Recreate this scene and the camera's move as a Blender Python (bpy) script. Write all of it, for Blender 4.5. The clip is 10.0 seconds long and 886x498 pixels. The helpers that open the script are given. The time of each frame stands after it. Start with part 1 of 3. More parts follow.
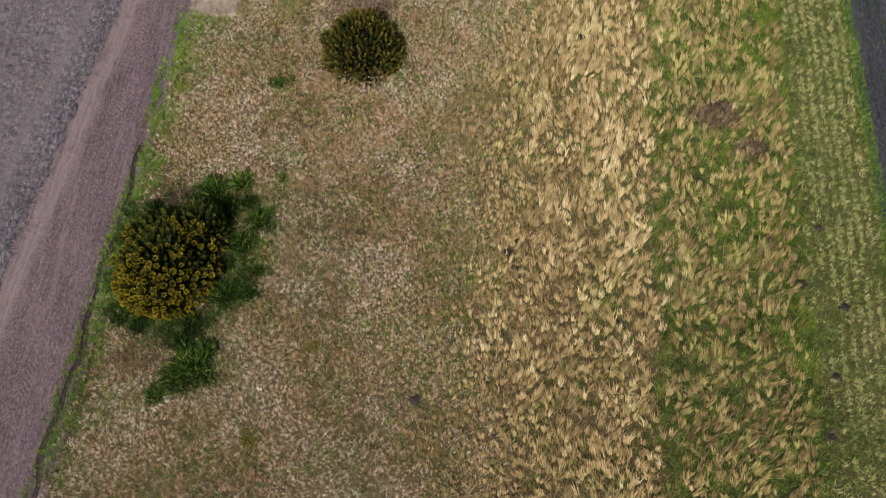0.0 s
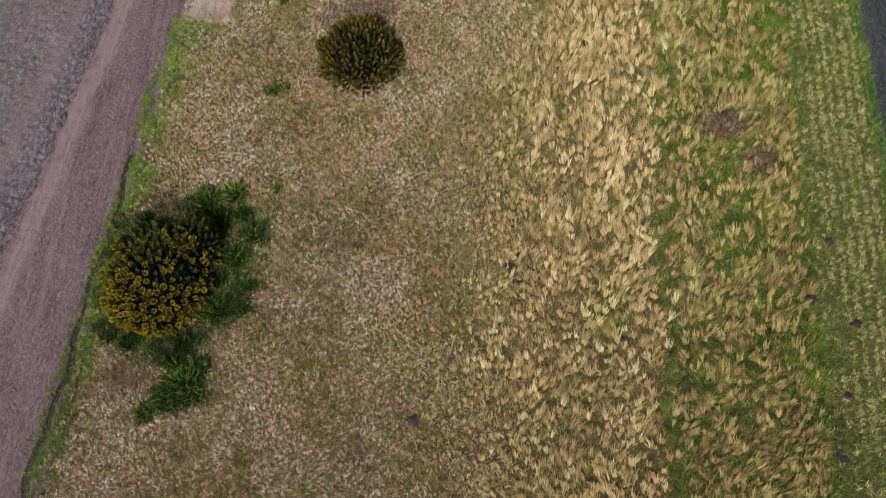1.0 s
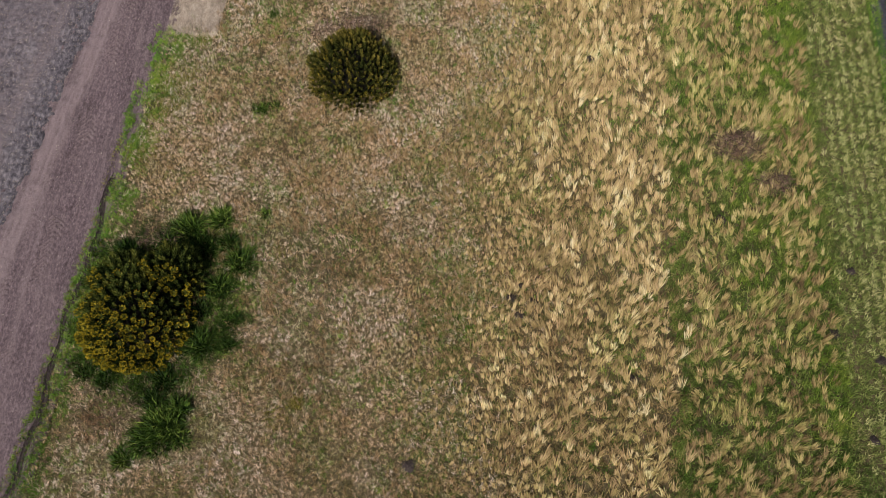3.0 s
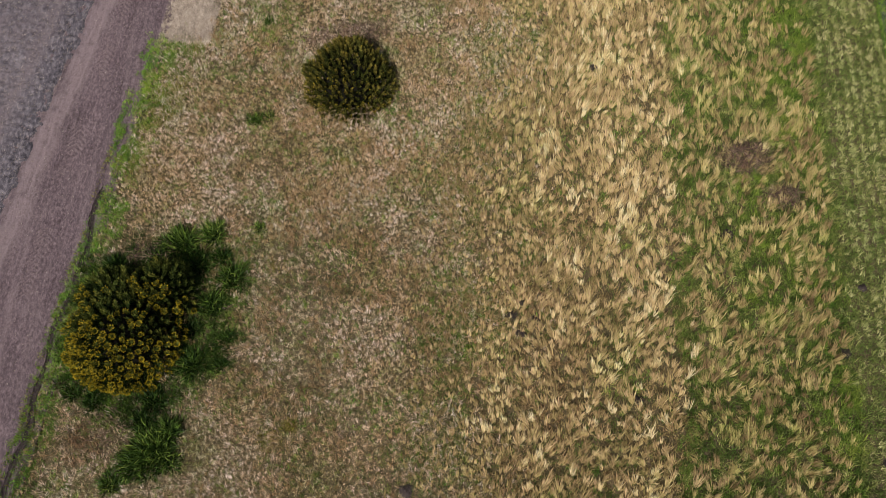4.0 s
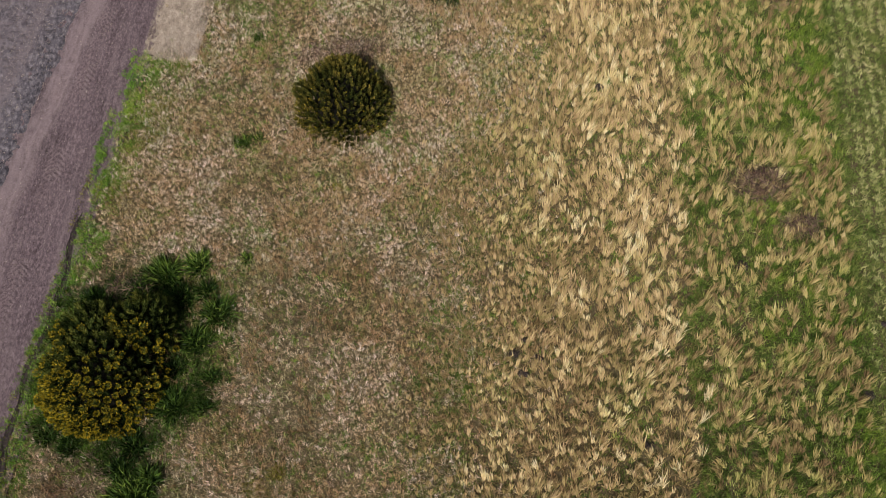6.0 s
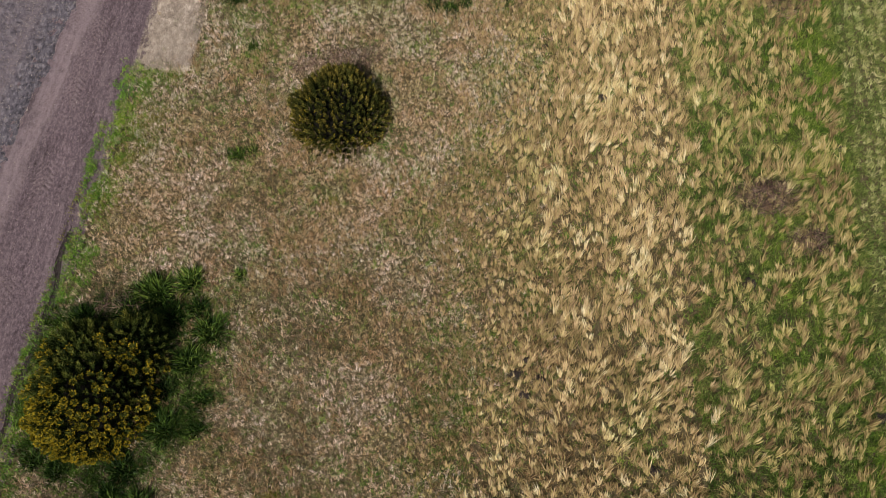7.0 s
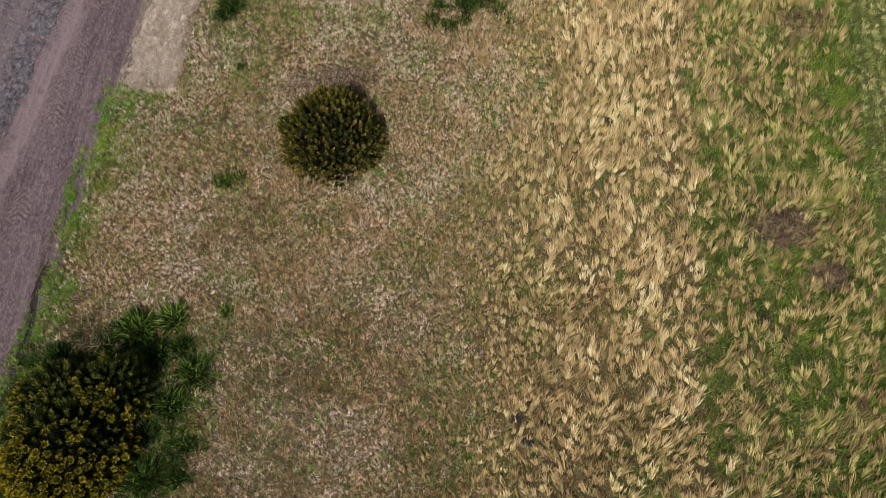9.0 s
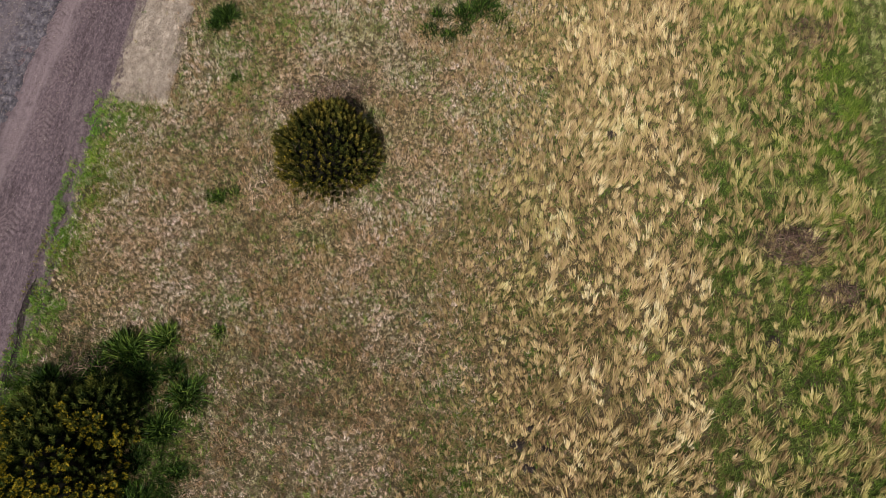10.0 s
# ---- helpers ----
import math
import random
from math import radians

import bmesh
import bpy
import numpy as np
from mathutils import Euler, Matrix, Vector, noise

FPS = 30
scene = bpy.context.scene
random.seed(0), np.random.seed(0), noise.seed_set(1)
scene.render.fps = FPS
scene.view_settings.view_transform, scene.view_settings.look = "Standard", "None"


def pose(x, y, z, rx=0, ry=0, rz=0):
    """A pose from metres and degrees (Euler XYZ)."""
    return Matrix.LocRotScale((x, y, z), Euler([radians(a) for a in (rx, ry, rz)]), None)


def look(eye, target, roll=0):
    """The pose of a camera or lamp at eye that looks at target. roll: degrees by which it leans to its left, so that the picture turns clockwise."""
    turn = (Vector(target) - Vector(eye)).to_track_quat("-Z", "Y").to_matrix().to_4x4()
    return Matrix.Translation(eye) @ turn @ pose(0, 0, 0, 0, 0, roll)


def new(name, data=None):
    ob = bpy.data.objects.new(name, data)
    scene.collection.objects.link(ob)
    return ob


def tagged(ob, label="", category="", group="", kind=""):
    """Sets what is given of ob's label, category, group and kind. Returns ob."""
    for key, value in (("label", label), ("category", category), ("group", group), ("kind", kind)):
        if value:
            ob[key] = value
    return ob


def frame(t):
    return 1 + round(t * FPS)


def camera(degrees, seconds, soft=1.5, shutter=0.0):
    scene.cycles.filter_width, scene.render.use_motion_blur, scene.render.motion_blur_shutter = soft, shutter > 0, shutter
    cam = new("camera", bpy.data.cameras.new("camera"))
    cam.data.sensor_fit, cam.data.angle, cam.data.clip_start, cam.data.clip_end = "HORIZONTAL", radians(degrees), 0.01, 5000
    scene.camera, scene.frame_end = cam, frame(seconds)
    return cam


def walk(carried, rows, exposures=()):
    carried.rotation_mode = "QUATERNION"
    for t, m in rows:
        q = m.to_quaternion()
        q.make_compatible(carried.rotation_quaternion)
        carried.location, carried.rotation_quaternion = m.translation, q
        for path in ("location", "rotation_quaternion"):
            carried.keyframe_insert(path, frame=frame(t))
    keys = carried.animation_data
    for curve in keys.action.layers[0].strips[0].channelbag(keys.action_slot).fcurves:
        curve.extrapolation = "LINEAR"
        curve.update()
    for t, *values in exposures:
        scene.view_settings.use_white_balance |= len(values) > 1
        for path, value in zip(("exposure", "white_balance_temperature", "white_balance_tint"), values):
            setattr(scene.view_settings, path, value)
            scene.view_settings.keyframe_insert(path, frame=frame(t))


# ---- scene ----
cam = camera(65.0, 10.0, soft=0.8)
PATH = [
    (0.0, 0.000, 0.000, 30.000),
    (0.5, 0.038, 0.467, 29.683),
    (1.0, 0.078, 0.942, 29.369),
    (1.5, 0.121, 1.422, 29.059),
    (2.0, 0.164, 1.904, 28.754),
    (2.5, 0.209, 2.387, 28.455),
    (4.0, 0.343, 3.826, 27.603),
    (4.5, 0.388, 4.300, 27.334),
    (5.0, 0.432, 4.769, 27.074),
    (5.5, 0.475, 5.234, 26.821),
    (7.0, 0.602, 6.606, 26.106),
    (7.5, 0.644, 7.059, 25.879),
    (8.0, 0.686, 7.511, 25.657),
    (8.5, 0.729, 7.964, 25.439),
    (9.0, 0.772, 8.420, 25.222),
    (9.5, 0.817, 8.881, 25.006),
    (10.0, 0.864, 9.350, 24.789),
]
walk(cam, [(t, pose(x, y, z, 22.999, 1.444, -3.398)) for t, x, y, z in PATH])

# ---- light ----
scene.view_settings.exposure = 0.7
world = bpy.data.worlds.new("sky")
world.use_nodes = True
scene.world = world
SUN_ELEVATION, SUN_AZIMUTH = 50.0, 205.0     # degrees; azimuth clockwise from +y
wn = world.node_tree
sky = wn.nodes.new("ShaderNodeTexSky")
sky.sky_type = "NISHITA"
sky.sun_disc = False
sky.sun_elevation = radians(SUN_ELEVATION)
sky.sun_rotation = radians(SUN_AZIMUTH)
sky.air_density, sky.dust_density, sky.ozone_density = 1.0, 3.0, 1.0
wn.links.new(sky.outputs["Color"], wn.nodes["Background"].inputs["Color"])
wn.nodes["Background"].inputs["Strength"].default_value = 0.05
sun = new("sun", bpy.data.lights.new("sun", "SUN"))
sun.data.energy = 3.0
sun.data.angle = radians(9)
sun.data.color = (1.0, 0.98, 0.955)
sun_way = Vector((math.sin(radians(SUN_AZIMUTH)) * math.cos(radians(SUN_ELEVATION)), math.cos(radians(SUN_AZIMUTH)) * math.cos(radians(SUN_ELEVATION)), math.sin(radians(SUN_ELEVATION))))
sun.matrix_world = look(Vector((0, 0, 60)), Vector((0, 0, 60)) - sun_way)


# ---- materials ----
def material(name, rough=0.8, spec=0.25):
    m = bpy.data.materials.new(name)
    m.use_nodes = True
    b = m.node_tree.nodes["Principled BSDF"]
    b.inputs["Roughness"].default_value = rough
    b.inputs["Specular IOR Level"].default_value = spec
    return m, m.node_tree, b


def ramp(nt, stops, fac):
    r = nt.nodes.new("ShaderNodeValToRGB")
    r.color_ramp.elements.remove(r.color_ramp.elements[1])
    for i, (at, c) in enumerate(stops):
        e = r.color_ramp.elements[0] if i == 0 else r.color_ramp.elements.new(at)
        e.position, e.color = at, (*c, 1)
    nt.links.new(fac, r.inputs["Fac"])
    return r.outputs["Color"]


def noise_tex(nt, scale, detail=4.0, rough=0.6, stretch=None):
    co = nt.nodes.new("ShaderNodeNewGeometry").outputs["Position"]
    if stretch:
        mp = nt.nodes.new("ShaderNodeMapping")
        mp.inputs["Scale"].default_value = stretch
        mp.inputs["Rotation"].default_value = (0, 0, radians(9.3))
        nt.links.new(co, mp.inputs["Vector"])
        co = mp.outputs["Vector"]
    n = nt.nodes.new("ShaderNodeTexNoise")
    n.inputs["Scale"].default_value = scale
    n.inputs["Detail"].default_value = detail
    n.inputs["Roughness"].default_value = rough
    nt.links.new(co, n.inputs["Vector"])
    return n.outputs["Fac"]


def mix(nt, fac, a, b, mode="MIX"):
    m = nt.nodes.new("ShaderNodeMix")
    m.data_type, m.blend_type = "RGBA", mode
    for value, key in ((fac, 0), (a, 6), (b, 7)):
        if isinstance(value, (int, float)):
            m.inputs[key].default_value = value
        elif isinstance(value, tuple):
            m.inputs[key].default_value = (*value, 1)
        else:
            nt.links.new(value, m.inputs[key])
    return m.outputs[2]


def step(nt, fac, lo, hi):
    r = nt.nodes.new("ShaderNodeMapRange")
    r.inputs["From Min"].default_value, r.inputs["From Max"].default_value = lo, hi
    nt.links.new(fac, r.inputs["Value"])
    return r.outputs["Result"]


def bump(nt, b, height, strength, distance):
    n = nt.nodes.new("ShaderNodeBump")
    n.inputs["Strength"].default_value, n.inputs["Distance"].default_value = strength, distance
    nt.links.new(height, n.inputs["Height"])
    nt.links.new(n.outputs["Normal"], b.inputs["Normal"])


def leaf_material(name, stops, patch_stops, patch_scale=0.25, patch_mix=0.45, through_light=0.25, rough=0.7, tuft=0.6):
    """Blades and leaves: each island its own shade, patches over the plot."""
    m, nt, b = material(name, rough, 0.06)
    rnd = nt.nodes.new("ShaderNodeNewGeometry").outputs["Random Per Island"]
    own = nt.nodes.new("ShaderNodeAttribute")
    own.attribute_name = "tone"
    blend = nt.nodes.new("ShaderNodeMix")
    blend.inputs[0].default_value = tuft
    nt.links.new(rnd, blend.inputs[2])
    nt.links.new(own.outputs["Fac"], blend.inputs[3])
    c = ramp(nt, stops, blend.outputs[0])
    p = ramp(nt, patch_stops, step(nt, noise_tex(nt, patch_scale, 3.0, 0.65), 0.3, 0.7))
    mean = [sum(q[k] for _, q in patch_stops) / len(patch_stops) for k in range(3)]
    tint = mix(nt, 1.0, mix(nt, 1.0, c, p, "MULTIPLY"), tuple(1 / v for v in mean), "MULTIPLY")
    c = mix(nt, min(1.0, patch_mix * 2.2), c, tint)
    nt.links.new(c, b.inputs["Base Color"])
    tr = nt.nodes.new("ShaderNodeBsdfTranslucent")
    nt.links.new(c, tr.inputs["Color"])
    ms = nt.nodes.new("ShaderNodeMixShader")
    ms.inputs["Fac"].default_value = through_light
    nt.links.new(b.outputs[0], ms.inputs[1])
    nt.links.new(tr.outputs[0], ms.inputs[2])
    nt.links.new(ms.outputs[0], nt.nodes["Material Output"].inputs["Surface"])
    return m


def soil_material(name, dark, mid, pale, fine=14.0, relief=0.6, crust=None):
    """Crumbly soil; crust: the colour of dry loose crumb, and of painted lug highlights, where the mesh's tone is high.
    """
    m, nt, b = material(name, 0.95, 0.15)
    c = ramp(nt, [(0.34, dark), (0.5, mid), (0.66, pale)], noise_tex(nt, fine, 5.0, 0.7, (1.0, 0.5, 1.0)))
    big = ramp(nt, [(0.35, dark), (0.52, mid), (0.7, pale)], noise_tex(nt, 0.5, 4.0, 0.65, (1.0, 0.25, 1.0)))
    c = mix(nt, 0.3, c, big)
    if crust:
        own = nt.nodes.new("ShaderNodeAttribute")
        own.attribute_name = "tone"
        c = mix(nt, own.outputs["Fac"], c, mix(nt, noise_tex(nt, fine * 1.3, 4.0, 0.7), mid, crust))
    nt.links.new(c, b.inputs["Base Color"])
    bump(nt, b, noise_tex(nt, fine * 1.2, 5.0, 0.8), relief, 0.12)
    return m


STRAW_GREY = leaf_material("bleached short grass",
    [(0.0, (0.061, 0.049, 0.0229)), (0.18, (0.161, 0.126, 0.0578)), (0.28, (0.202, 0.211, 0.0754)), (0.4, (0.391, 0.255, 0.142)), (0.48, (0.366, 0.33, 0.15)), (0.6, (0.549, 0.377, 0.229)), (0.7, (0.5, 0.447, 0.25)), (0.85, (0.634, 0.509, 0.339)), (1.0, (0.757, 0.666, 0.471))],
    [(0.0, (0.138, 0.151, 0.0446)), (0.35, (0.295, 0.208, 0.0986)), (0.6, (0.387, 0.321, 0.205)), (1.0, (0.203, 0.208, 0.0714))], 0.22, 0.28, tuft=0.88)
STRAW_GOLD = leaf_material("golden dead tussock grass",
    [(0.0, (0.0449, 0.0374, 0.0161)), (0.18, (0.2, 0.135, 0.0602)), (0.32, (0.351, 0.291, 0.11)), (0.45, (0.463, 0.315, 0.171)), (0.56, (0.537, 0.443, 0.173)), (0.68, (0.614, 0.438, 0.245)), (0.8, (0.721, 0.591, 0.281)), (1.0, (0.877, 0.803, 0.531))],
    [(0.0, (0.628, 0.526, 0.242)), (0.5, (0.536, 0.355, 0.194)), (1.0, (0.675, 0.504, 0.29))], 0.35, 0.2, tuft=0.85)
BENT = leaf_material("brownish lying tussock grass",
    [(0.0, (0.0556, 0.0534, 0.018)), (0.25, (0.241, 0.166, 0.0766)), (0.5, (0.436, 0.35, 0.144)), (0.7, (0.538, 0.469, 0.167)), (1.0, (0.76, 0.626, 0.343))],
    [(0.0, (0.509, 0.438, 0.155)), (0.5, (0.509, 0.328, 0.167)), (1.0, (0.611, 0.45, 0.232))], 0.5, 0.3, tuft=0.75)
OLIVE = leaf_material("half green meadow grass",
    [(0.0, (0.024, 0.037, 0.01)), (0.25, (0.07, 0.112, 0.021)), (0.5, (0.162, 0.212, 0.044)), (0.7, (0.31, 0.325, 0.09)), (0.88, (0.47, 0.425, 0.17)), (1.0, (0.63, 0.57, 0.29))],
    [(0.0, (0.135, 0.185, 0.034)), (0.5, (0.241, 0.252, 0.0655)), (1.0, (0.36, 0.31, 0.12))], 0.45, 0.22, tuft=0.7)
STRIP = leaf_material("yellowish green sown strip",
    [(0.0, (0.02, 0.036, 0.009)), (0.25, (0.075, 0.115, 0.024)), (0.5, (0.2, 0.235, 0.06)), (0.75, (0.38, 0.38, 0.14)), (1.0, (0.58, 0.54, 0.26))],
    [(0.0, (0.127, 0.225, 0.0425)), (0.5, (0.293, 0.333, 0.106)), (1.0, (0.395, 0.381, 0.155))], 0.45, 0.2, tuft=0.9)
GREEN = leaf_material("fresh green grass",
    [(0.0, (0.025, 0.0583, 0.0109)), (0.35, (0.085, 0.159, 0.024)), (0.7, (0.194, 0.318, 0.0437)), (0.9, (0.338, 0.457, 0.0765)), (1.0, (0.5, 0.53, 0.142))],
    [(0.0, (0.0712, 0.143, 0.0253)), (1.0, (0.249, 0.264, 0.0443))], 0.5, 0.35, tuft=0.55)
LIME = leaf_material("bright yellow green grass",
    [(0.0, (0.04, 0.08, 0.01)), (0.35, (0.13, 0.205, 0.024)), (0.7, (0.27, 0.345, 0.05)), (1.0, (0.46, 0.46, 0.13))],
    [(0.0, (0.13, 0.21, 0.025)), (1.0, (0.26, 0.28, 0.035))], 0.6, 0.3, tuft=0.5)
BROWN = leaf_material("dead orange brown grass",
    [(0.0, (0.07, 0.048, 0.02)), (0.25, (0.22, 0.138, 0.065)), (0.5, (0.41, 0.262, 0.132)), (0.75, (0.52, 0.365, 0.195)), (1.0, (0.64, 0.50, 0.29))],
    [(0.0, (0.36, 0.28, 0.15)), (1.0, (0.42, 0.27, 0.15))], 0.6, 0.3, tuft=0.5)
# dark green of rank grass, lowered further to carry shade by the gorse
SHADEGRASS = leaf_material("rank green grass darkened for shade",
    [(0.0, (0.0072, 0.0162, 0.0042)), (0.4, (0.0234, 0.0468, 0.00924)), (0.75, (0.063, 0.108, 0.0185)), (1.0, (0.144, 0.18, 0.042))],
    [(0.0, (0.02, 0.05, 0.012)), (1.0, (0.07, 0.1, 0.02))], 0.9, 0.3, tuft=0.6)
MOSS = leaf_material("yellow green moss",
    [(0.0, (0.11, 0.105, 0.012)), (0.6, (0.25, 0.225, 0.03)), (1.0, (0.4, 0.34, 0.08))],
    [(0.0, (0.14, 0.13, 0.015)), (1.0, (0.24, 0.21, 0.03))], 2.0, 0.3, tuft=0.0)
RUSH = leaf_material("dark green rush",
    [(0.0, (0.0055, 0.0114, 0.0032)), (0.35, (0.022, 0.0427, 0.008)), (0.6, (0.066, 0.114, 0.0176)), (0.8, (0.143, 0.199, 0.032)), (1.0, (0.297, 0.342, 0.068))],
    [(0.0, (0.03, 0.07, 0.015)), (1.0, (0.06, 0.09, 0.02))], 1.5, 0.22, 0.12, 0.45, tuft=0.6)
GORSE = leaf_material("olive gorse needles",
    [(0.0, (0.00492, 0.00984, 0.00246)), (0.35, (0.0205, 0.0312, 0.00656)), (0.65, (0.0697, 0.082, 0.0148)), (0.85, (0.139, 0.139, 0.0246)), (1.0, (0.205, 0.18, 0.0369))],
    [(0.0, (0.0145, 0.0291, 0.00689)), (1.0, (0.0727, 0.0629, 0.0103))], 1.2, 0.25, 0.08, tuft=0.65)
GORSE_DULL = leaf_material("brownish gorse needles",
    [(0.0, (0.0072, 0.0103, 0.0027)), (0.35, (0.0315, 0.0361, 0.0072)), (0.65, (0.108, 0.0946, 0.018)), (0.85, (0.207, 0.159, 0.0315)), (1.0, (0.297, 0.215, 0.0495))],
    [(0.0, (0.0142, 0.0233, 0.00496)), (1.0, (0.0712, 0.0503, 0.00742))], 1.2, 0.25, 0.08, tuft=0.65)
FLOWER = leaf_material("ochre yellow gorse flower",
    [(0.0, (0.08, 0.065, 0.006)), (0.45, (0.19, 0.145, 0.01)), (0.8, (0.33, 0.245, 0.016)), (1.0, (0.47, 0.35, 0.035))],
    [(0.0, (0.184, 0.135, 0.0145)), (1.0, (0.367, 0.223, 0.0145))], 1.5, 0.3, 0.1, tuft=0.6)
TWIG = leaf_material("dead reddish bramble stem",
    [(0.0, (0.02, 0.012, 0.011)), (0.45, (0.10, 0.058, 0.046)), (0.8, (0.22, 0.138, 0.098)), (1.0, (0.36, 0.26, 0.17))],
    [(0.0, (0.14, 0.07, 0.06)), (1.0, (0.22, 0.14, 0.09))], 2.0, 0.25, 0.05, tuft=0.0)
LITTER = leaf_material("pale straw litter",
    [(0.0, (0.159, 0.118, 0.09)), (0.6, (0.36, 0.285, 0.225)), (1.0, (0.56, 0.47, 0.385))],
    [(0.0, (0.276, 0.2, 0.144)), (1.0, (0.424, 0.33, 0.243))], 0.6, 0.3, 0.1, tuft=0.0)
PALE = soil_material("pale trampled chaff", (0.2, 0.16, 0.115), (0.48, 0.385, 0.295), (0.76, 0.63, 0.5), 4.0, 0.9)
BARK = soil_material("gorse bark", (0.02, 0.015, 0.01), (0.06, 0.045, 0.03), (0.12, 0.09, 0.06), 20.0)
# near-black colour that stands in for the shade inside a bush
SHADE_CORE = soil_material("near-black shade inside gorse", (0.003, 0.003, 0.002), (0.007, 0.006, 0.003), (0.015, 0.012, 0.006), 25.0)
TRACK = soil_material("compacted mauve brown soil", (0.042, 0.028, 0.03), (0.13, 0.09, 0.095), (0.28, 0.2, 0.205), 11.0, 1.0, (0.4, 0.3, 0.292))
STUBBLE = soil_material("dark crumbly field soil", (0.034, 0.03, 0.036), (0.112, 0.096, 0.106), (0.275, 0.235, 0.244), 6.5, 1.0, (0.235, 0.176, 0.175))
PLOUGH = soil_material("dark bluish ploughed soil", (0.02, 0.02, 0.026), (0.048, 0.047, 0.056), (0.10, 0.096, 0.108), 8.0, 0.9)
EARTH = soil_material("bare dark earth", (0.015, 0.011, 0.01), (0.045, 0.033, 0.03), (0.10, 0.075, 0.065), 16.0, 0.8)

# soil and thatch colours, lowered to deepen the shade in gaps between blades
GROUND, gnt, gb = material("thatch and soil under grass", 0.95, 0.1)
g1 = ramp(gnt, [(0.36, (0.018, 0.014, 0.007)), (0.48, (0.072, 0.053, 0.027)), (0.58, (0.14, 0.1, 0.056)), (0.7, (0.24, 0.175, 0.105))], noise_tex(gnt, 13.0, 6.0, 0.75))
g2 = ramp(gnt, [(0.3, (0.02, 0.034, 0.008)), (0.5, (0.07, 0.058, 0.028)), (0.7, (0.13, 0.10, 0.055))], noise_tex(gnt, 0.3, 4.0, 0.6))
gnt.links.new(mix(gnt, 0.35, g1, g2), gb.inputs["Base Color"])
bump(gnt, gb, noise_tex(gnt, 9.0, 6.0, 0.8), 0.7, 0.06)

# ---- plan: the strip runs nearly along y, between a dirt headland and a ploughed field ----
rng = np.random.default_rng(7)
Y0, Y1 = -3.5, 37.5


def left_edge(y):
    return -18.55 + 0.165 * y


def track_left(y):
    return -23.2 + 0.222 * y


def tussock_edge(y):
    return -0.5 + 0.0058 * y * y + 0.5 * np.sin(y * 0.5 + 0.6)


def wheel_line(y):
    return 8.02 + 0.152 * y + 0.22 * np.sin(y * 0.9) + 0.18 * np.sin(y * 2.1 + 1) * (y > 13)


def strip_edge(y):
    return 14.5 + 0.165 * y


def right_edge(y):
    return 19.05 + 0.145 * y


LATTICE = np.random.default_rng(3).random((6, 128, 128))


def lattice(u, v, layer):
    i, j = np.floor(u).astype(int), np.floor(v).astype(int)
    a, b = u - i, v - j
    a, b = a * a * (3 - 2 * a), b * b * (3 - 2 * b)
    g = LATTICE[layer % 6]
    i0, i1, j0, j1 = i % 128, (i + 1) % 128, j % 128, (j + 1) % 128
    return (g[i0, j0] * (1 - a) + g[i1, j0] * a) * (1 - b) + (g[i0, j1] * (1 - a) + g[i1, j1] * a) * b


def blot(x, y, size, layer=0):
    """Smooth random field between 0 and 1, with blots of about that size."""
    u, v = np.asarray(x) / size + 31.7, np.asarray(y) / size + 17.3
    p, q = 0.6 + layer * 0.9, 1.9 + layer * 0.7
    first = lattice(u * math.cos(p) - v * math.sin(p), u * math.sin(p) + v * math.cos(p), layer)
    second = lattice(1.9 * (u * math.cos(q) - v * math.sin(q)), 1.9 * (u * math.sin(q) + v * math.cos(q)), layer + 1)
    return np.clip(0.5 + 1.3 * (0.65 * first + 0.35 * second - 0.5), 0, 1)


def relief(x, y):
    inside = np.clip((x - left_edge(y) - 0.8) / 2, 0, 1) * np.clip((right_edge(y) - x - 0.3) / 2, 0, 1)
    return inside * (0.10 * (blot(x, y, 3.0, 1) - 0.5) + 0.05 * (blot(x, y, 0.9, 2) - 0.5))


# ---- mesh helpers ----
def raw_mesh(name, arrays, mat, smooth=False):
    verts, corners, sizes = arrays[:3]
    me = bpy.data.meshes.new(name)
    me.vertices.add(len(verts))
    me.vertices.foreach_set("co", np.ascontiguousarray(verts, np.float32).ravel())
    me.loops.add(len(corners))
    me.loops.foreach_set("vertex_index", np.ascontiguousarray(corners, np.int32))
    me.polygons.add(len(sizes))
    me.polygons.foreach_set("loop_start", np.concatenate([[0], np.cumsum(sizes)[:-1]]).astype(np.int32))
    me.update(calc_edges=True)
    me.polygons.foreach_set("use_smooth", np.full(len(sizes), smooth))
    if len(arrays) > 3:
        me.attributes.new("tone", "FLOAT", "POINT").data.foreach_set("value", np.ascontiguousarray(arrays[3], np.float32))
    me.materials.append(mat)
    return me


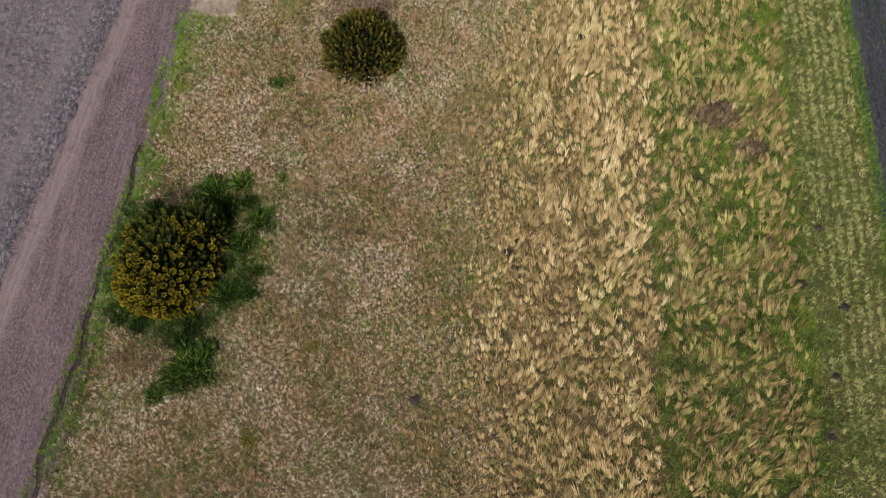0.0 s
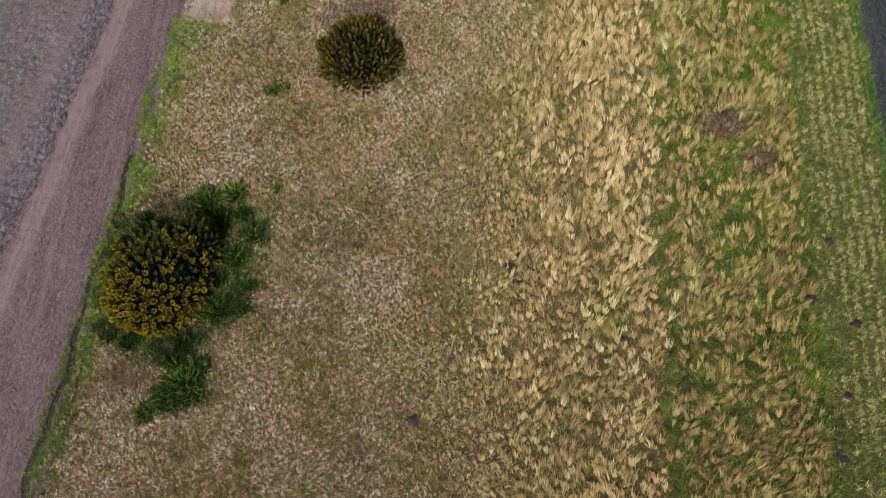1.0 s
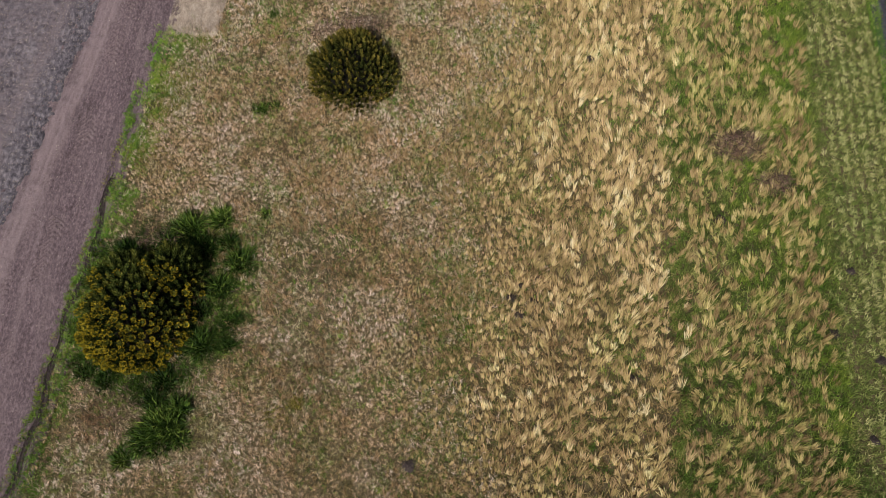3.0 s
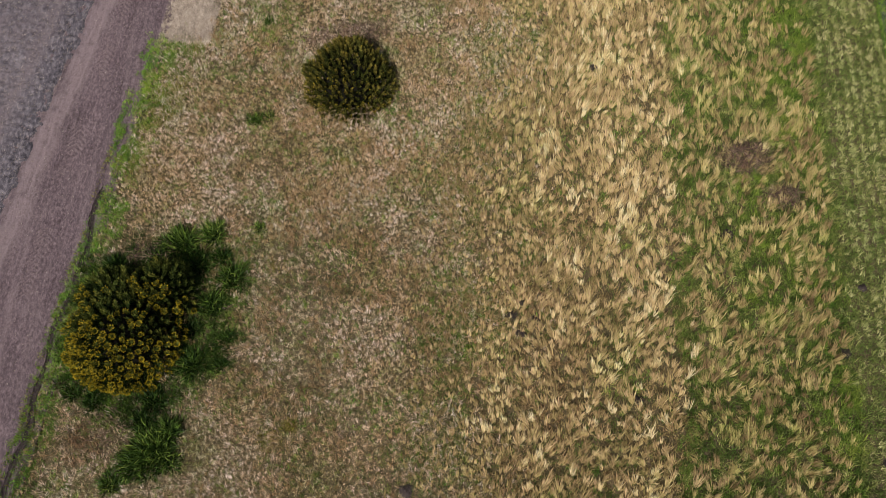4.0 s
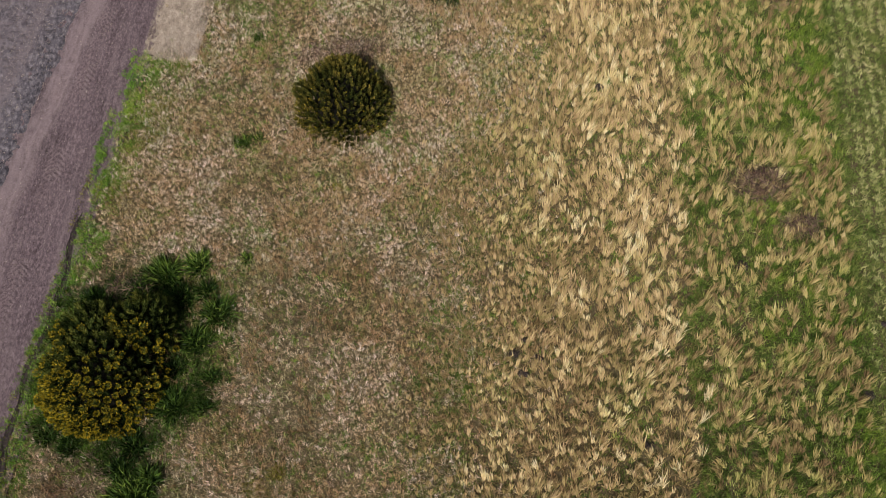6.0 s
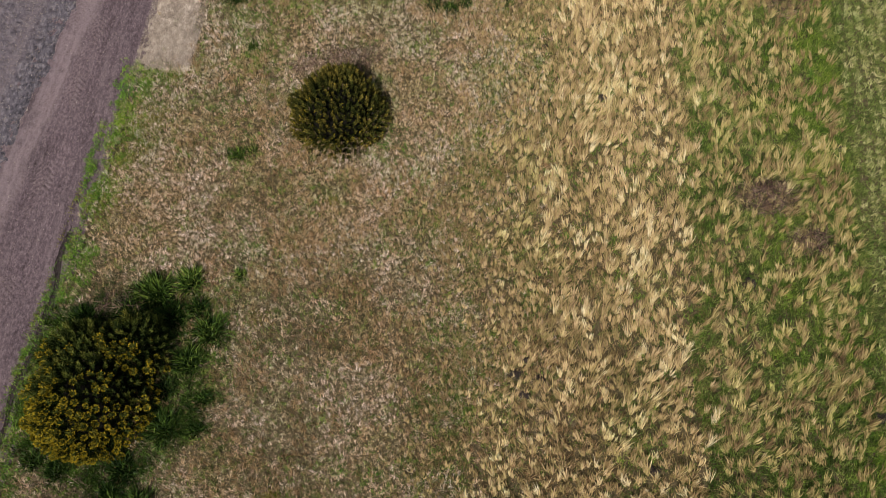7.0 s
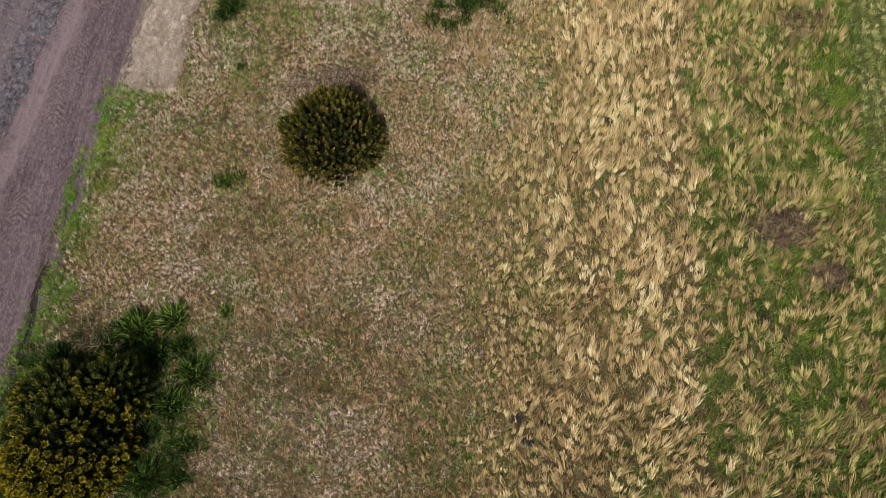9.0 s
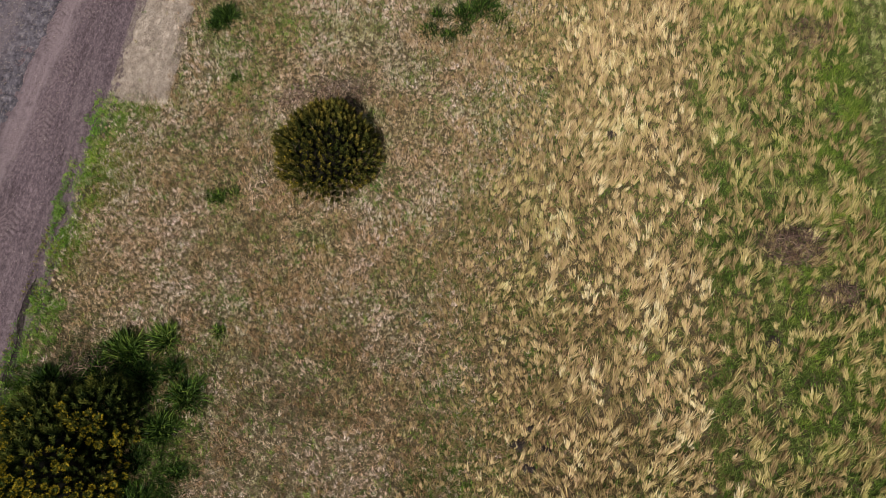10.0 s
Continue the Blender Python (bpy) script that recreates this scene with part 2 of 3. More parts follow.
def blade_arrays(base, way, length, width, droop=0.0, tone=0.5):
    """Tapering blades from base along way: two faces each, bent by droop."""
    n = len(base)
    way = way / np.linalg.norm(way, axis=1, keepdims=True)
    length, width = np.broadcast_to(length, n)[:, None], np.broadcast_to(width, n)[:, None]
    turn = rng.normal(size=(n, 3))
    side = np.cross(way, turn)
    side /= np.linalg.norm(side, axis=1, keepdims=True) + 1e-9
    mid = base + way * length * 0.55
    tip = base + way * length
    fall = np.broadcast_to(droop, n)[:, None] * length
    tip = tip + np.concatenate([np.zeros((n, 2)), -fall], axis=1)
    flat = way * np.array([1, 1, 0])
    tip = tip + flat * fall * 0.5
    tip[:, 2] = np.maximum(tip[:, 2], 0.01)
    v = np.stack([base - side * width * 0.35, base + side * width * 0.35, mid + side * width * 0.5, mid - side * width * 0.5, tip], axis=1).reshape(-1, 3)
    o = (np.arange(n) * 5)[:, None]
    corners = (o + np.array([0, 1, 2, 3, 3, 2, 4])).ravel()
    sizes = np.tile([4, 3], n)
    return v, corners, sizes, np.repeat(np.broadcast_to(tone, n), 5)


def short_arrays(base, way, length, width, tone=0.5):
    """Short blades: one tapering face each."""
    n = len(base)
    way = way / np.linalg.norm(way, axis=1, keepdims=True)
    length, width = np.broadcast_to(length, n)[:, None], np.broadcast_to(width, n)[:, None]
    side = np.cross(way, rng.normal(size=(n, 3)))
    side /= np.linalg.norm(side, axis=1, keepdims=True) + 1e-9
    v = np.stack([base - side * width * 0.5, base + side * width * 0.5, base + way * length], axis=1).reshape(-1, 3)
    return v, np.arange(3 * n), np.full(n, 3), np.repeat(np.broadcast_to(tone, n), 3)


def joined(sets):
    vs, cs, ss, ts, o = [], [], [], [], 0
    for v, c, s, t in sets:
        vs.append(v), cs.append(c + o), ss.append(s), ts.append(t)
        o += len(v)
    return np.concatenate(vs), np.concatenate(cs), np.concatenate(ss), np.concatenate(ts)


def stuff(name, arrays, mat, label, category):
    return tagged(new(name, raw_mesh(name, arrays, mat)), label, category, kind="stuff")


def part(name, arrays, mat, parent, label="", smooth=False):
    ob = new(name, raw_mesh(name, arrays, mat, smooth))
    ob.parent = parent
    return tagged(ob, label)


def grid_arrays(xs, ys, height):
    """xs: offsets, ys: rows; the sheet's x, y, z from height(u, v)."""
    u, v = np.meshgrid(xs, ys)
    p = np.stack(height(u, v), axis=-1).reshape(-1, 3)
    w, h = len(xs), len(ys)
    i = (np.arange(h - 1)[:, None] * w + np.arange(w - 1)[None]).ravel()
    return p, np.stack([i, i + 1, i + 1 + w, i + w], axis=1).ravel(), np.full(len(i), 4)


def scatter(lo, hi, count, y0=Y0, y1=Y1):
    """count places between two long edges, given as functions of y."""
    count = int(count * (y1 - y0) / 37) if (y0, y1) == (Y0, Y1) else count
    y = rng.uniform(y0, y1, count)
    a, b = lo(y), hi(y)
    return a + (b - a) * rng.random(count), y


def spaced(lo, hi, gap, y0=Y0, y1=Y1, stray=0.24):
    """Places between two long edges, about gap apart, none in line."""
    rows = np.arange(y0, y1, gap * 0.87)
    a, b = float(np.min(lo(rows))), float(np.max(hi(rows)))
    x, y = np.meshgrid(np.arange(a, b, gap), rows)
    x = x + (np.arange(len(rows)) % 2)[:, None] * gap * 0.5
    x, y = (x + rng.normal(size=x.shape) * gap * stray).ravel(), (y + rng.normal(size=y.shape) * gap * stray).ravel()
    k = (x > lo(y)) & (x < hi(y))
    return x[k], y[k]


def up_ways(n, flat, lean=(0, 0)):
    """Random blade directions; flat: 0 upright to 1 lying."""
    w = rng.normal(size=(n, 3)) * flat
    w[:, 2] = np.abs(w[:, 2]) * 0.6 + (1.15 - flat)
    w[:, 0] += lean[0]
    w[:, 1] += lean[1]
    return w


# ---- ground sheet ----
def steps(lo, hi, near, far):
    inner = np.arange(lo, hi + near / 2, near)
    out = np.array([2, 5, 12, 30, 80, 200, 600, 2000.0])
    return np.concatenate([lo - out[::-1], inner, hi + out])


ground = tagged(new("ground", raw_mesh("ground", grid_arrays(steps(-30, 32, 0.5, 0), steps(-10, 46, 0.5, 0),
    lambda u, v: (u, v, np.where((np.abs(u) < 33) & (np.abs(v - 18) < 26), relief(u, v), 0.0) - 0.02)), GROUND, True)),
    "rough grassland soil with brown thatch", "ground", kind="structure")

# ---- headland: wheel ruts pressed into bare soil, crumbly field beyond ----
def treads(u, v):
    """How far inside a tyre print, and the height of its lugs there."""
    x = left_edge(v) + u
    inside, lugs = np.zeros_like(u), np.zeros_like(u)
    for centre, wide, deep in ((-1.55, 0.95, 1.0), (-2.75, 0.6, 0.6), (-0.62, 0.5, 0.4)):
        off = u - centre - 0.12 * np.sin(v * 0.21 + centre)
        k = np.clip(1.0 - (np.abs(off) / (wide * 0.5)) ** 6, 0, 1) * np.clip(3.0 * blot(x, v, 1.3, 1) - 1.1, 0, 1)
        inside = inside + k
        lugs = lugs + k * deep * np.sin((v + np.abs(off) * 1.0 + 0.12 * (blot(x, v, 0.5, 2) - 0.5)) * 2 * math.pi / 0.24) * np.clip(0.4 + blot(x, v, 0.4, 5), 0, 1)
    return inside, lugs


def track_height(u, v):
    x = left_edge(v) + u
    z = 0.04 + 0.03 * (blot(x, v, 1.1, 3) - 0.5) + 0.035 * (blot(x, v, 0.2, 4) - 0.5) + 0.03 * (blot(x, v, 0.11, 5) - 0.5)
    z = z + 0.08 * (blot(u * 9, v * 0.5, 1.0, 0) - 0.5)
    inside, lugs = treads(u, v)
    z = z - inside * 0.02 + lugs * 0.06
    ridge = np.exp(-((x - track_left(v) - 0.25 * (blot(x, v, 0.7, 2) - 0.5)) / 0.25) ** 2)
    crack = np.exp(-((u - 0.5 - 0.12 * np.sin(v * 0.9) - 0.08 * np.sin(v * 2.3)) / 0.14) ** 2)
    return x, v, np.maximum(z + 0.03 * (blot(x, v, 0.13, 1) - 0.5) + 0.08 * ridge * blot(x, v, 0.5, 5) - 0.10 * crack, -0.015) - 0.05 * np.clip((u - 0.8) / 0.4, 0, 1)


sheet = grid_arrays(np.arange(-4.6, 1.21, 0.06), np.arange(-7, 42.1, 0.06), track_height)
px, py = sheet[0][:, 0], sheet[0][:, 1]
# dry crumb patches and ridge, plus a painted highlight on the lug tops
crumb_lug_light = np.clip(0.2 * blot(px, py, 0.8, 2) + 1.2 * np.exp(-((px - track_left(py) - 0.35) / 0.45) ** 2) * (0.4 + blot(px, py, 0.5, 3)) + 0.55 * np.clip(blot(px * 3, py * 0.22, 1.0, 4) - 0.5, 0, 1) + 0.6 * np.clip(treads(px - left_edge(py), py)[1], 0, 1), 0, 0.85)
road = tagged(new("road", raw_mesh("road", (*sheet, crumb_lug_light), TRACK, True)),
    "bare mauve-brown headland soil with tractor tyre tread marks", "dirt track", kind="structure")


def field_height(u, v):
    x = track_left(v) + u
    z = 0.075 + 0.10 * (blot(x, v, 0.3, 0) - 0.5) + 0.13 * (blot(x, v, 0.13, 1) - 0.5)
    rut = np.exp(-((u + 2.3 + 0.2 * np.sin(v * 0.4)) / 0.35) ** 2)
    z = 0.075 + (z - 0.075) * (1 - 0.7 * rut)
    return x, v, z + 0.02 - 0.05 * rut - 0.2 * np.clip((u + 0.35 + 0.5 * (blot(x, v, 0.6, 4) - 0.5)) / 0.3, 0, 1)


sheet = grid_arrays(np.arange(-9.0, 0.01, 0.08), np.arange(-7, 42.1, 0.08), field_height)
off = sheet[0][:, 0] - track_left(sheet[0][:, 1])
loose = np.clip((-off - 1.0) / 1.2, 0, 1) * (0.05 + 0.75 * blot(sheet[0][:, 0], sheet[0][:, 1], 0.3, 2)) + 0.5 * np.exp(-((off + 2.3 + 0.2 * np.sin(sheet[0][:, 1] * 0.4)) / 0.35) ** 2)
field = tagged(new("field", raw_mesh("field", (*sheet, np.clip(loose, 0, 0.8)), STUBBLE, True)),
    "dark crumbly arable soil scattered with straw", "field", kind="structure")


def plough_height(u, v):
    x = right_edge(v) + u
    return x, v, 0.07 + 0.05 * np.sin(u * 2 * math.pi / 0.5) * np.clip(u * 2 - 0.6, 0, 1) - 0.075 * np.exp(-((u - 0.25) / 0.25) ** 2) + 0.06 * (blot(x, v, 0.2, 2) - 0.5)


plough = tagged(new("ploughed_field", raw_mesh("ploughed_field", grid_arrays(np.arange(-0.3, 9.0, 0.08), np.arange(-7, 42.1, 0.12), plough_height), PLOUGH, True)),
    "dark ploughed soil with thin green seedling rows", "field", kind="structure")

# ---- grass ----
def z_at(x, y):
    return np.column_stack([x, y, relief(x, y) - 0.03 + np.where(x < left_edge(y) + 1.2, 0.08, 0.0)])


def lee(x, y):
    """1 in the rank growth round the large gorse bush, 0 away from it."""
    return np.clip((1.0 + 0.35 * (blot(x, y, 0.9, 4) - 0.5) - np.hypot((x + 12.3) / 4.1, (y - 13.0) / 4.6)) * 4, 0, 1)


def chaff(x, y):
    """1 on the pale straw patch at the headland's corner."""
    left = -13.0 + 0.15 * (y - 28) + 0.9 * (blot(x, y, 0.6, 1) - 0.5) + 0.6 * (blot(x, y, 0.2, 3) - 0.5)
    near = 28.2 - (x + 13.05) * 0.28 + 0.7 * (blot(x, y, 0.5, 2) - 0.5) + 0.6 * (blot(x, y, 0.2, 4) - 0.5)
    return (x > left) & (x < left + 2.2) & (y > near)


def keep(x, y, chance):
    k = (rng.random(len(x)) < chance) & ~(chaff(x, y) & (rng.random(len(x)) < 0.86 + 0.14 * (blot(x, y, 0.8, 5) > 0.45))) & ~((y > 28.3) & (x < -12.7 + 0.13 * (y - 28)))
    return x[k], y[k]


def verge(y):
    return left_edge(y) + 1.0 + 0.024 * y


# narrow dark furrow between the headland and the verge
def furrow_place(u, v):
    half = 0.05 + 0.15 * blot(v, v * 0, 1.1, 2)
    return left_edge(v) + 0.5 + 0.12 * np.sin(v * 0.9) + 0.08 * np.sin(v * 2.3) + u * half + 0.05 * (blot(u + v, v, 0.25, 4) - 0.5), v, 0.06 - 0.05 * (1 - u * u) - 0.1 * np.clip((v - 15) / 6, 0, 1) * np.clip(1.5 * blot(v, v * 0 + 5, 1.1, 3), 0, 1)


furrow = tagged(new("furrow", raw_mesh("furrow", grid_arrays(np.linspace(-1, 1, 5), np.arange(-6.5, 24.0, 0.1), furrow_place), EARTH, True)),
    "narrow dark earth furrow along the grass verge", "furrow", kind="structure")

# straw patch at the corner of the headland
pale = tagged(new("straw_patch", raw_mesh("straw_patch", grid_arrays(np.linspace(0, 1, 40), np.arange(27.7, 42.0, 0.08), lambda u, v: (
    -13.05 + 0.13 * (v - 28) + u * 2.4 + 0.5 * (blot(u * 2.4 + v * 0.3, v, 0.6, 1) - 0.5), v - u * 0.65 * (v < 28.6) + 0.5 * (blot(u * 2.3, v, 0.4, 5) - 0.5) * (v < 28.6),
    0.015 + 0.07 * np.clip((28.4 - v) * -1, -0.5, 0.2) + relief(-13 + u * 2.4, v) + 0.05 * (blot(u * 2, v, 0.3, 3) - 0.5) - 0.05 * (np.abs(u - 0.5) > 0.47))), PALE, True)),
    "pale trampled straw beside the dirt headland", "straw patch", kind="structure")

def small_tufts(x, y, blades, reach, length, flat, lean, tone, wide=1.0):
    """Short blades in small tufts, each tuft with a turn and shade of its own."""
    n = len(x) * blades
    own = np.repeat(np.arange(len(x)), blades)
    big = rng.uniform(0.6, 1.35, len(x))[own]
    base = z_at(x[own], y[own])
    base[:, :2] += rng.normal(size=(n, 2)) * (reach * big)[:, None]
    turn = rng.normal(size=(len(x), 2)) * 0.4
    w = up_ways(n, flat, lean)
    w[:, :2] += turn[own]
    return short_arrays(base, w, np.broadcast_to(length, len(x))[own] * big * rng.uniform(0.5, 1.2, n), wide * rng.uniform(0.015, 0.034, n), np.clip(tone[own] + rng.normal(size=n) * 0.05, 0, 1))


def tufts(x, y, blades, reach, lean, spread, length, tone, grown=1.0, wide=1.0, jitter=0.11):
    """Long bent blades in sheaves at the given places."""
    n = len(x) * blades
    own = np.repeat(np.arange(len(x)), blades)
    big = (rng.uniform(0.7, 1.25, len(x)) * grown)[own]
    a, r = rng.uniform(0, 2 * math.pi, n), np.sqrt(rng.random(n)) * reach * big
    dx, dy = np.cos(a) * r, np.sin(a) * r
    base = z_at(x[own] + dx, y[own] + dy)
    w = np.column_stack([lean[0][own] + dx / reach * spread, lean[1][own] + dy / reach * spread, np.full(n, 0.75)]) + rng.normal(size=(n, 3)) * jitter
    w[:, 2] = np.abs(w[:, 2])
    return blade_arrays(base, w, length * big * rng.uniform(0.5, 1.15, n), wide * rng.uniform(0.011, 0.024, n), rng.uniform(0.0, 0.3, n), np.clip(tone[own] + rng.normal(size=n) * 0.06, 0, 1))


def sheaves(x, y, each, apart):
    own = np.repeat(np.arange(len(x)), each)
    return x[own] + rng.normal(size=len(own)) * apart, y[own] + rng.normal(size=len(own)) * apart, own


# patches of growth: x, y, reach, strength
GREENER = ((-7.4, 28.4, 1.0, 0.7), (-5.5, 31.3, 1.6, 0.6), (-11.6, 27.3, 0.6, 1.0), (-14.6, 12.6, 1.8, 1.2), (-9.4, 12.8, 1.1, 1.0), (-10.3, 15.6, 1.3, 0.8), (-8.9, 15.3, 1.0, 0.8), (-10.4, 10.4, 0.8, 0.7), (-13.6, 9.6, 1.0, 0.5), (-7.9, 22.8, 0.55, 1.0),
           (-1.8, 23.2, 0.8, 0.8), (0.6, 12.3, 1.6, 0.45), (0.4, 9.5, 1.4, 0.3), (-16.2, 6.0, 1.0, 0.5), (-7.65, 17.2, 0.35, 1.0), (-1.9, 17.7, 0.8, 0.3), (-8.0, 30.6, 1.2, 0.5), (7.2, 9.5, 0.6, 0.9), (9.4, 20.8, 1.1, 0.5), (7.4, 17.5, 0.5, 0.8))
BLEACHED = ((-10.9, 19.8, 2.4, 1.0), (-11.8, 21.8, 1.8, 0.8), (-2.95, 10.1, 1.8, 1.0), (0.0, 24.1, 1.7, 0.8), (-9.5, 24.3, 1.2, 0.4), (-7.5, 6.5, 2.2, 0.5), (-5.2, 28.3, 1.6, 0.5), (-13.5, 5.0, 1.6, 0.4))
RUSTY = ((-4.1, 18.2, 2.6, 0.7), (-5.6, 22.0, 1.2, 0.9), (-3.2, 21.4, 1.3, 0.7), (-7.0, 27.6, 0.9, 0.7), (3.6, 29.3, 1.2, 1.0), (-7.4, 16.4, 0.9, 0.6), (-6.8, 25.4, 1.0, 0.9), (-6.5, 12.0, 1.4, 0.3), (2.0, 29.4, 1.7, 1.3), (5.5, 15.2, 1.5, 0.9), (1.6, 20.0, 2.0, 0.5), (3.6, 13.2, 1.3, 0.6), (6.5, 7.6, 1.5, 0.6), (-8.6, 14.2, 0.4, 0.9))
DULL = ((-4.65, 14.25, 1.0, 1.0), (-5.0, 10.4, 1.0, 0.7), (-6.0, 16.2, 0.9, 0.4), (-13.6, 8.6, 1.2, 0.6), (-3.4, 16.2, 0.8, 0.4), (-2.2, 6.2, 0.9, 0.4))


def patch(kind, x, y):
    return sum(s * np.exp(-((x - a) ** 2 + (y - b) ** 2) / (r * r)) for a, b, r, s in kind)


def furrow_line(y):
    return left_edge(y) + 0.5 + 0.12 * np.sin(y * 0.9) + 0.08 * np.sin(y * 2.3)


def off_furrow(x, y, wide=0.17):
    return 1 - 0.97 * np.exp(-((x - furrow_line(y)) / wide) ** 2)


# short bleached grass: a thin dull mat, and tufts of every shade over it
x, y = scatter(lambda y: left_edge(y) + 0.6, lambda y: tussock_edge(y) + 4.5, 62000)
x, y = keep(x, y, np.clip(1.0 - (x - tussock_edge(y)) / 4.5, 0.0, 1) * np.clip((x - left_edge(y) - 0.5) / 1.5, 0.1, 1) * (1 - 0.85 * lee(x, y)) * off_furrow(x, y))
sets = [small_tufts(x, y, 4, 0.06, 0.13, 0.6, (0.0, 0.2), np.clip(0.15 + rng.random(len(x)) * 0.65, 0, 1), 0.9)]
x, y = spaced(lambda y: left_edge(y) + 0.6, lambda y: tussock_edge(y) + 4.5, 0.15, stray=0.32)
x, y = keep(x, y, np.clip(1.0 - (x - tussock_edge(y)) / 4.5, 0.0, 1) * np.clip((x - left_edge(y) - 0.5) / 1.5, 0.1, 1) * np.clip(1.0 - 0.35 * patch(DULL, x, y), 0.3, 1) * (1 - 0.85 * lee(x, y)) * off_furrow(x, y))
tone = np.clip(0.55 + 0.95 * (rng.random(len(x)) - 0.5) + 0.35 * (blot(x, y, 2.6, 1) - 0.5) + 0.4 * (blot(x, y, 0.5, 4) - 0.5) + 0.2 * patch(BLEACHED, x, y) - 0.2 * patch(GREENER, x, y) - 0.35 * patch(DULL, x, y), 0, 1)
sets.append(small_tufts(x, y, 12, 0.042, 0.17, 0.4, (0.03, 0.3), tone, 1.0))
stuff("dry_short_grass", joined(sets), STRAW_GREY, "short matted bleached brown grass", "grass")

x, y = scatter(verge, lambda y: tussock_edge(y) + 1.5, 13000)
x, y = keep(x, y, np.clip(0.2 + 1.3 * (blot(x, y, 1.3, 5) - 0.45) + 0.5 * (blot(x, y, 0.4, 2) - 0.5) + patch(GREENER, x, y) - 0.6 * patch(BLEACHED, x, y) + 0.5 * np.exp(-((x - tussock_edge(y)) / 1.2) ** 2) + 1.3 * np.exp(-((x + 12.4) ** 2 / 1.8 + (y - 24.5) ** 2 / 9)), 0.04, 1) * off_furrow(x, y))
stuff("sparse_green_grass", small_tufts(x, y, 12, 0.07, 0.2, 0.5, (0.0, 0.4), np.clip(0.1 + 0.6 * rng.random(len(x)), 0, 1)), OLIVE, "dull olive grass tufts between bleached ones", "grass")

# browner tufts standing out of the short grass
x, y = spaced(lambda y: verge(y) + 1.2, lambda y: tussock_edge(y) + 6.0, 0.2)
x, y = keep(x, y, np.clip(1.5 * (blot(x, y, 1.2, 3) - 0.5) + 0.5 * (blot(x, y, 0.4, 0) - 0.5) + 0.1 * np.clip((x + 6) / 4, 0, 1) + 0.75 * patch(RUSTY, x, y) + 0.3 * patch(DULL, x, y) - 0.4 * patch(BLEACHED, x, y), 0.0, 0.8))
tone = np.clip(0.12 + 0.6 * rng.random(len(x)) + 0.3 * patch(RUSTY, x, y) * rng.random(len(x)) - 0.4 * patch(DULL, x, y), 0, 1)
stuff("brown_tuft_grass", small_tufts(x, y, 16, 0.045, 0.27, 0.32, (0.0, 0.4), tone), BROWN, "dead orange-brown grass tufts", "grass")

# rank grass round the gorse, its green darkened further for the shade there
x, y = scatter(lambda y: left_edge(y) + 0.7, lambda y: 0 * y - 8.0, 11000, 6.5, 18.5)
x, y = keep(x, y, 0.9 * lee(x, y) * np.clip(1.8 * blot(x, y, 0.7, 1) - 0.3, 0.05, 1))
stuff("dark_green_grass", small_tufts(x, y, 13, 0.07, 0.3, 0.5, (0.0, 0.3), rng.random(len(x))), SHADEGRASS, "rank green grass darkened for shade round the gorse bush", "grass")

# green blades through everything, thick along the verge and in patches
x, y = scatter(lambda y: left_edge(y) - 0.6, strip_edge, 90000)
high = np.clip((y - 15) / 5, 0, 1)
ragged = left_edge(y) + 0.06 + high * 0.2 + (0.14 + 0.6 * high) * (blot(x, y, 0.7, 3) - 0.5) + 0.15 * (blot(x, y, 0.25, 2) - 0.5)
g = 0.07 + 0.5 * np.clip((blot(x, y, 2.4, 4) - 0.55) * 3, 0, 1) + 0.5 * np.clip((blot(x, y, 0.8, 5) - 0.6) * 3, 0, 1)
g = g * np.where(x > wheel_line(y), 0.52, np.where(x > tussock_edge(y), 0.5, 0.4))
g = np.where(x < verge(y) + 1.1 * (blot(x, y, 0.5, 1) - 0.5), 0.95 * (blot(x, y, 0.55, 0) > 0.2 + 0.05 * high), g) + patch(GREENER, x, y) * 0.7 + 0.5 * np.exp(-((x - strip_edge(y) + 0.3) / 0.8) ** 2)
g = g + 0.5 * np.exp(-((x - wheel_line(y) - 0.35) / 0.3) ** 2)
x, y = keep(x, y, g * off_furrow(x, y, 0.2) * np.clip((x - ragged) / 0.12, 0, 1))
tone = np.clip(rng.random(len(x)) * 0.9 + 0.5 * (blot(x, y, 0.9, 2) - 0.5) + (0.12 + 0.15 * np.clip((y - 13) / 6, 0, 1)) * (x < verge(y)), 0, 1)
stuff("green_grass", small_tufts(x, y, 14, 0.06, np.where(x < verge(y), 0.11, 0.17), 0.5, (0.0, 0.3), tone, 0.95), GREEN,
    "fresh green grass growing through the dead thatch", "grass")

# bright patches beside the sown strip
LUSH = ((17.8, 24.7, 1.0, 1.0), (17.6, 26.8, 0.9, 0.8), (14.5, 17.9, 0.75, 1.2), (14.6, 14.2, 0.9, 0.8), (15.4, 7.9, 0.8, 1.0), (15.2, 6.2, 0.6, 0.9), (16.6, 20.2, 0.9, 0.8), (15.6, 22.6, 1.6, 0.2), (14.2, 16.2, 0.8, 0.6), (13.2, 12.0, 0.9, 0.3), (17.0, 22.5, 0.8, 0.7), (16.0, 12.2, 0.7, 0.4), (14.6, 10.0, 1.2, 0.25), (18.6, 30.0, 1.2, 0.8))
x, y = scatter(lambda y: strip_edge(y) - 4.2, lambda y: strip_edge(y) + 0.4, 9000)
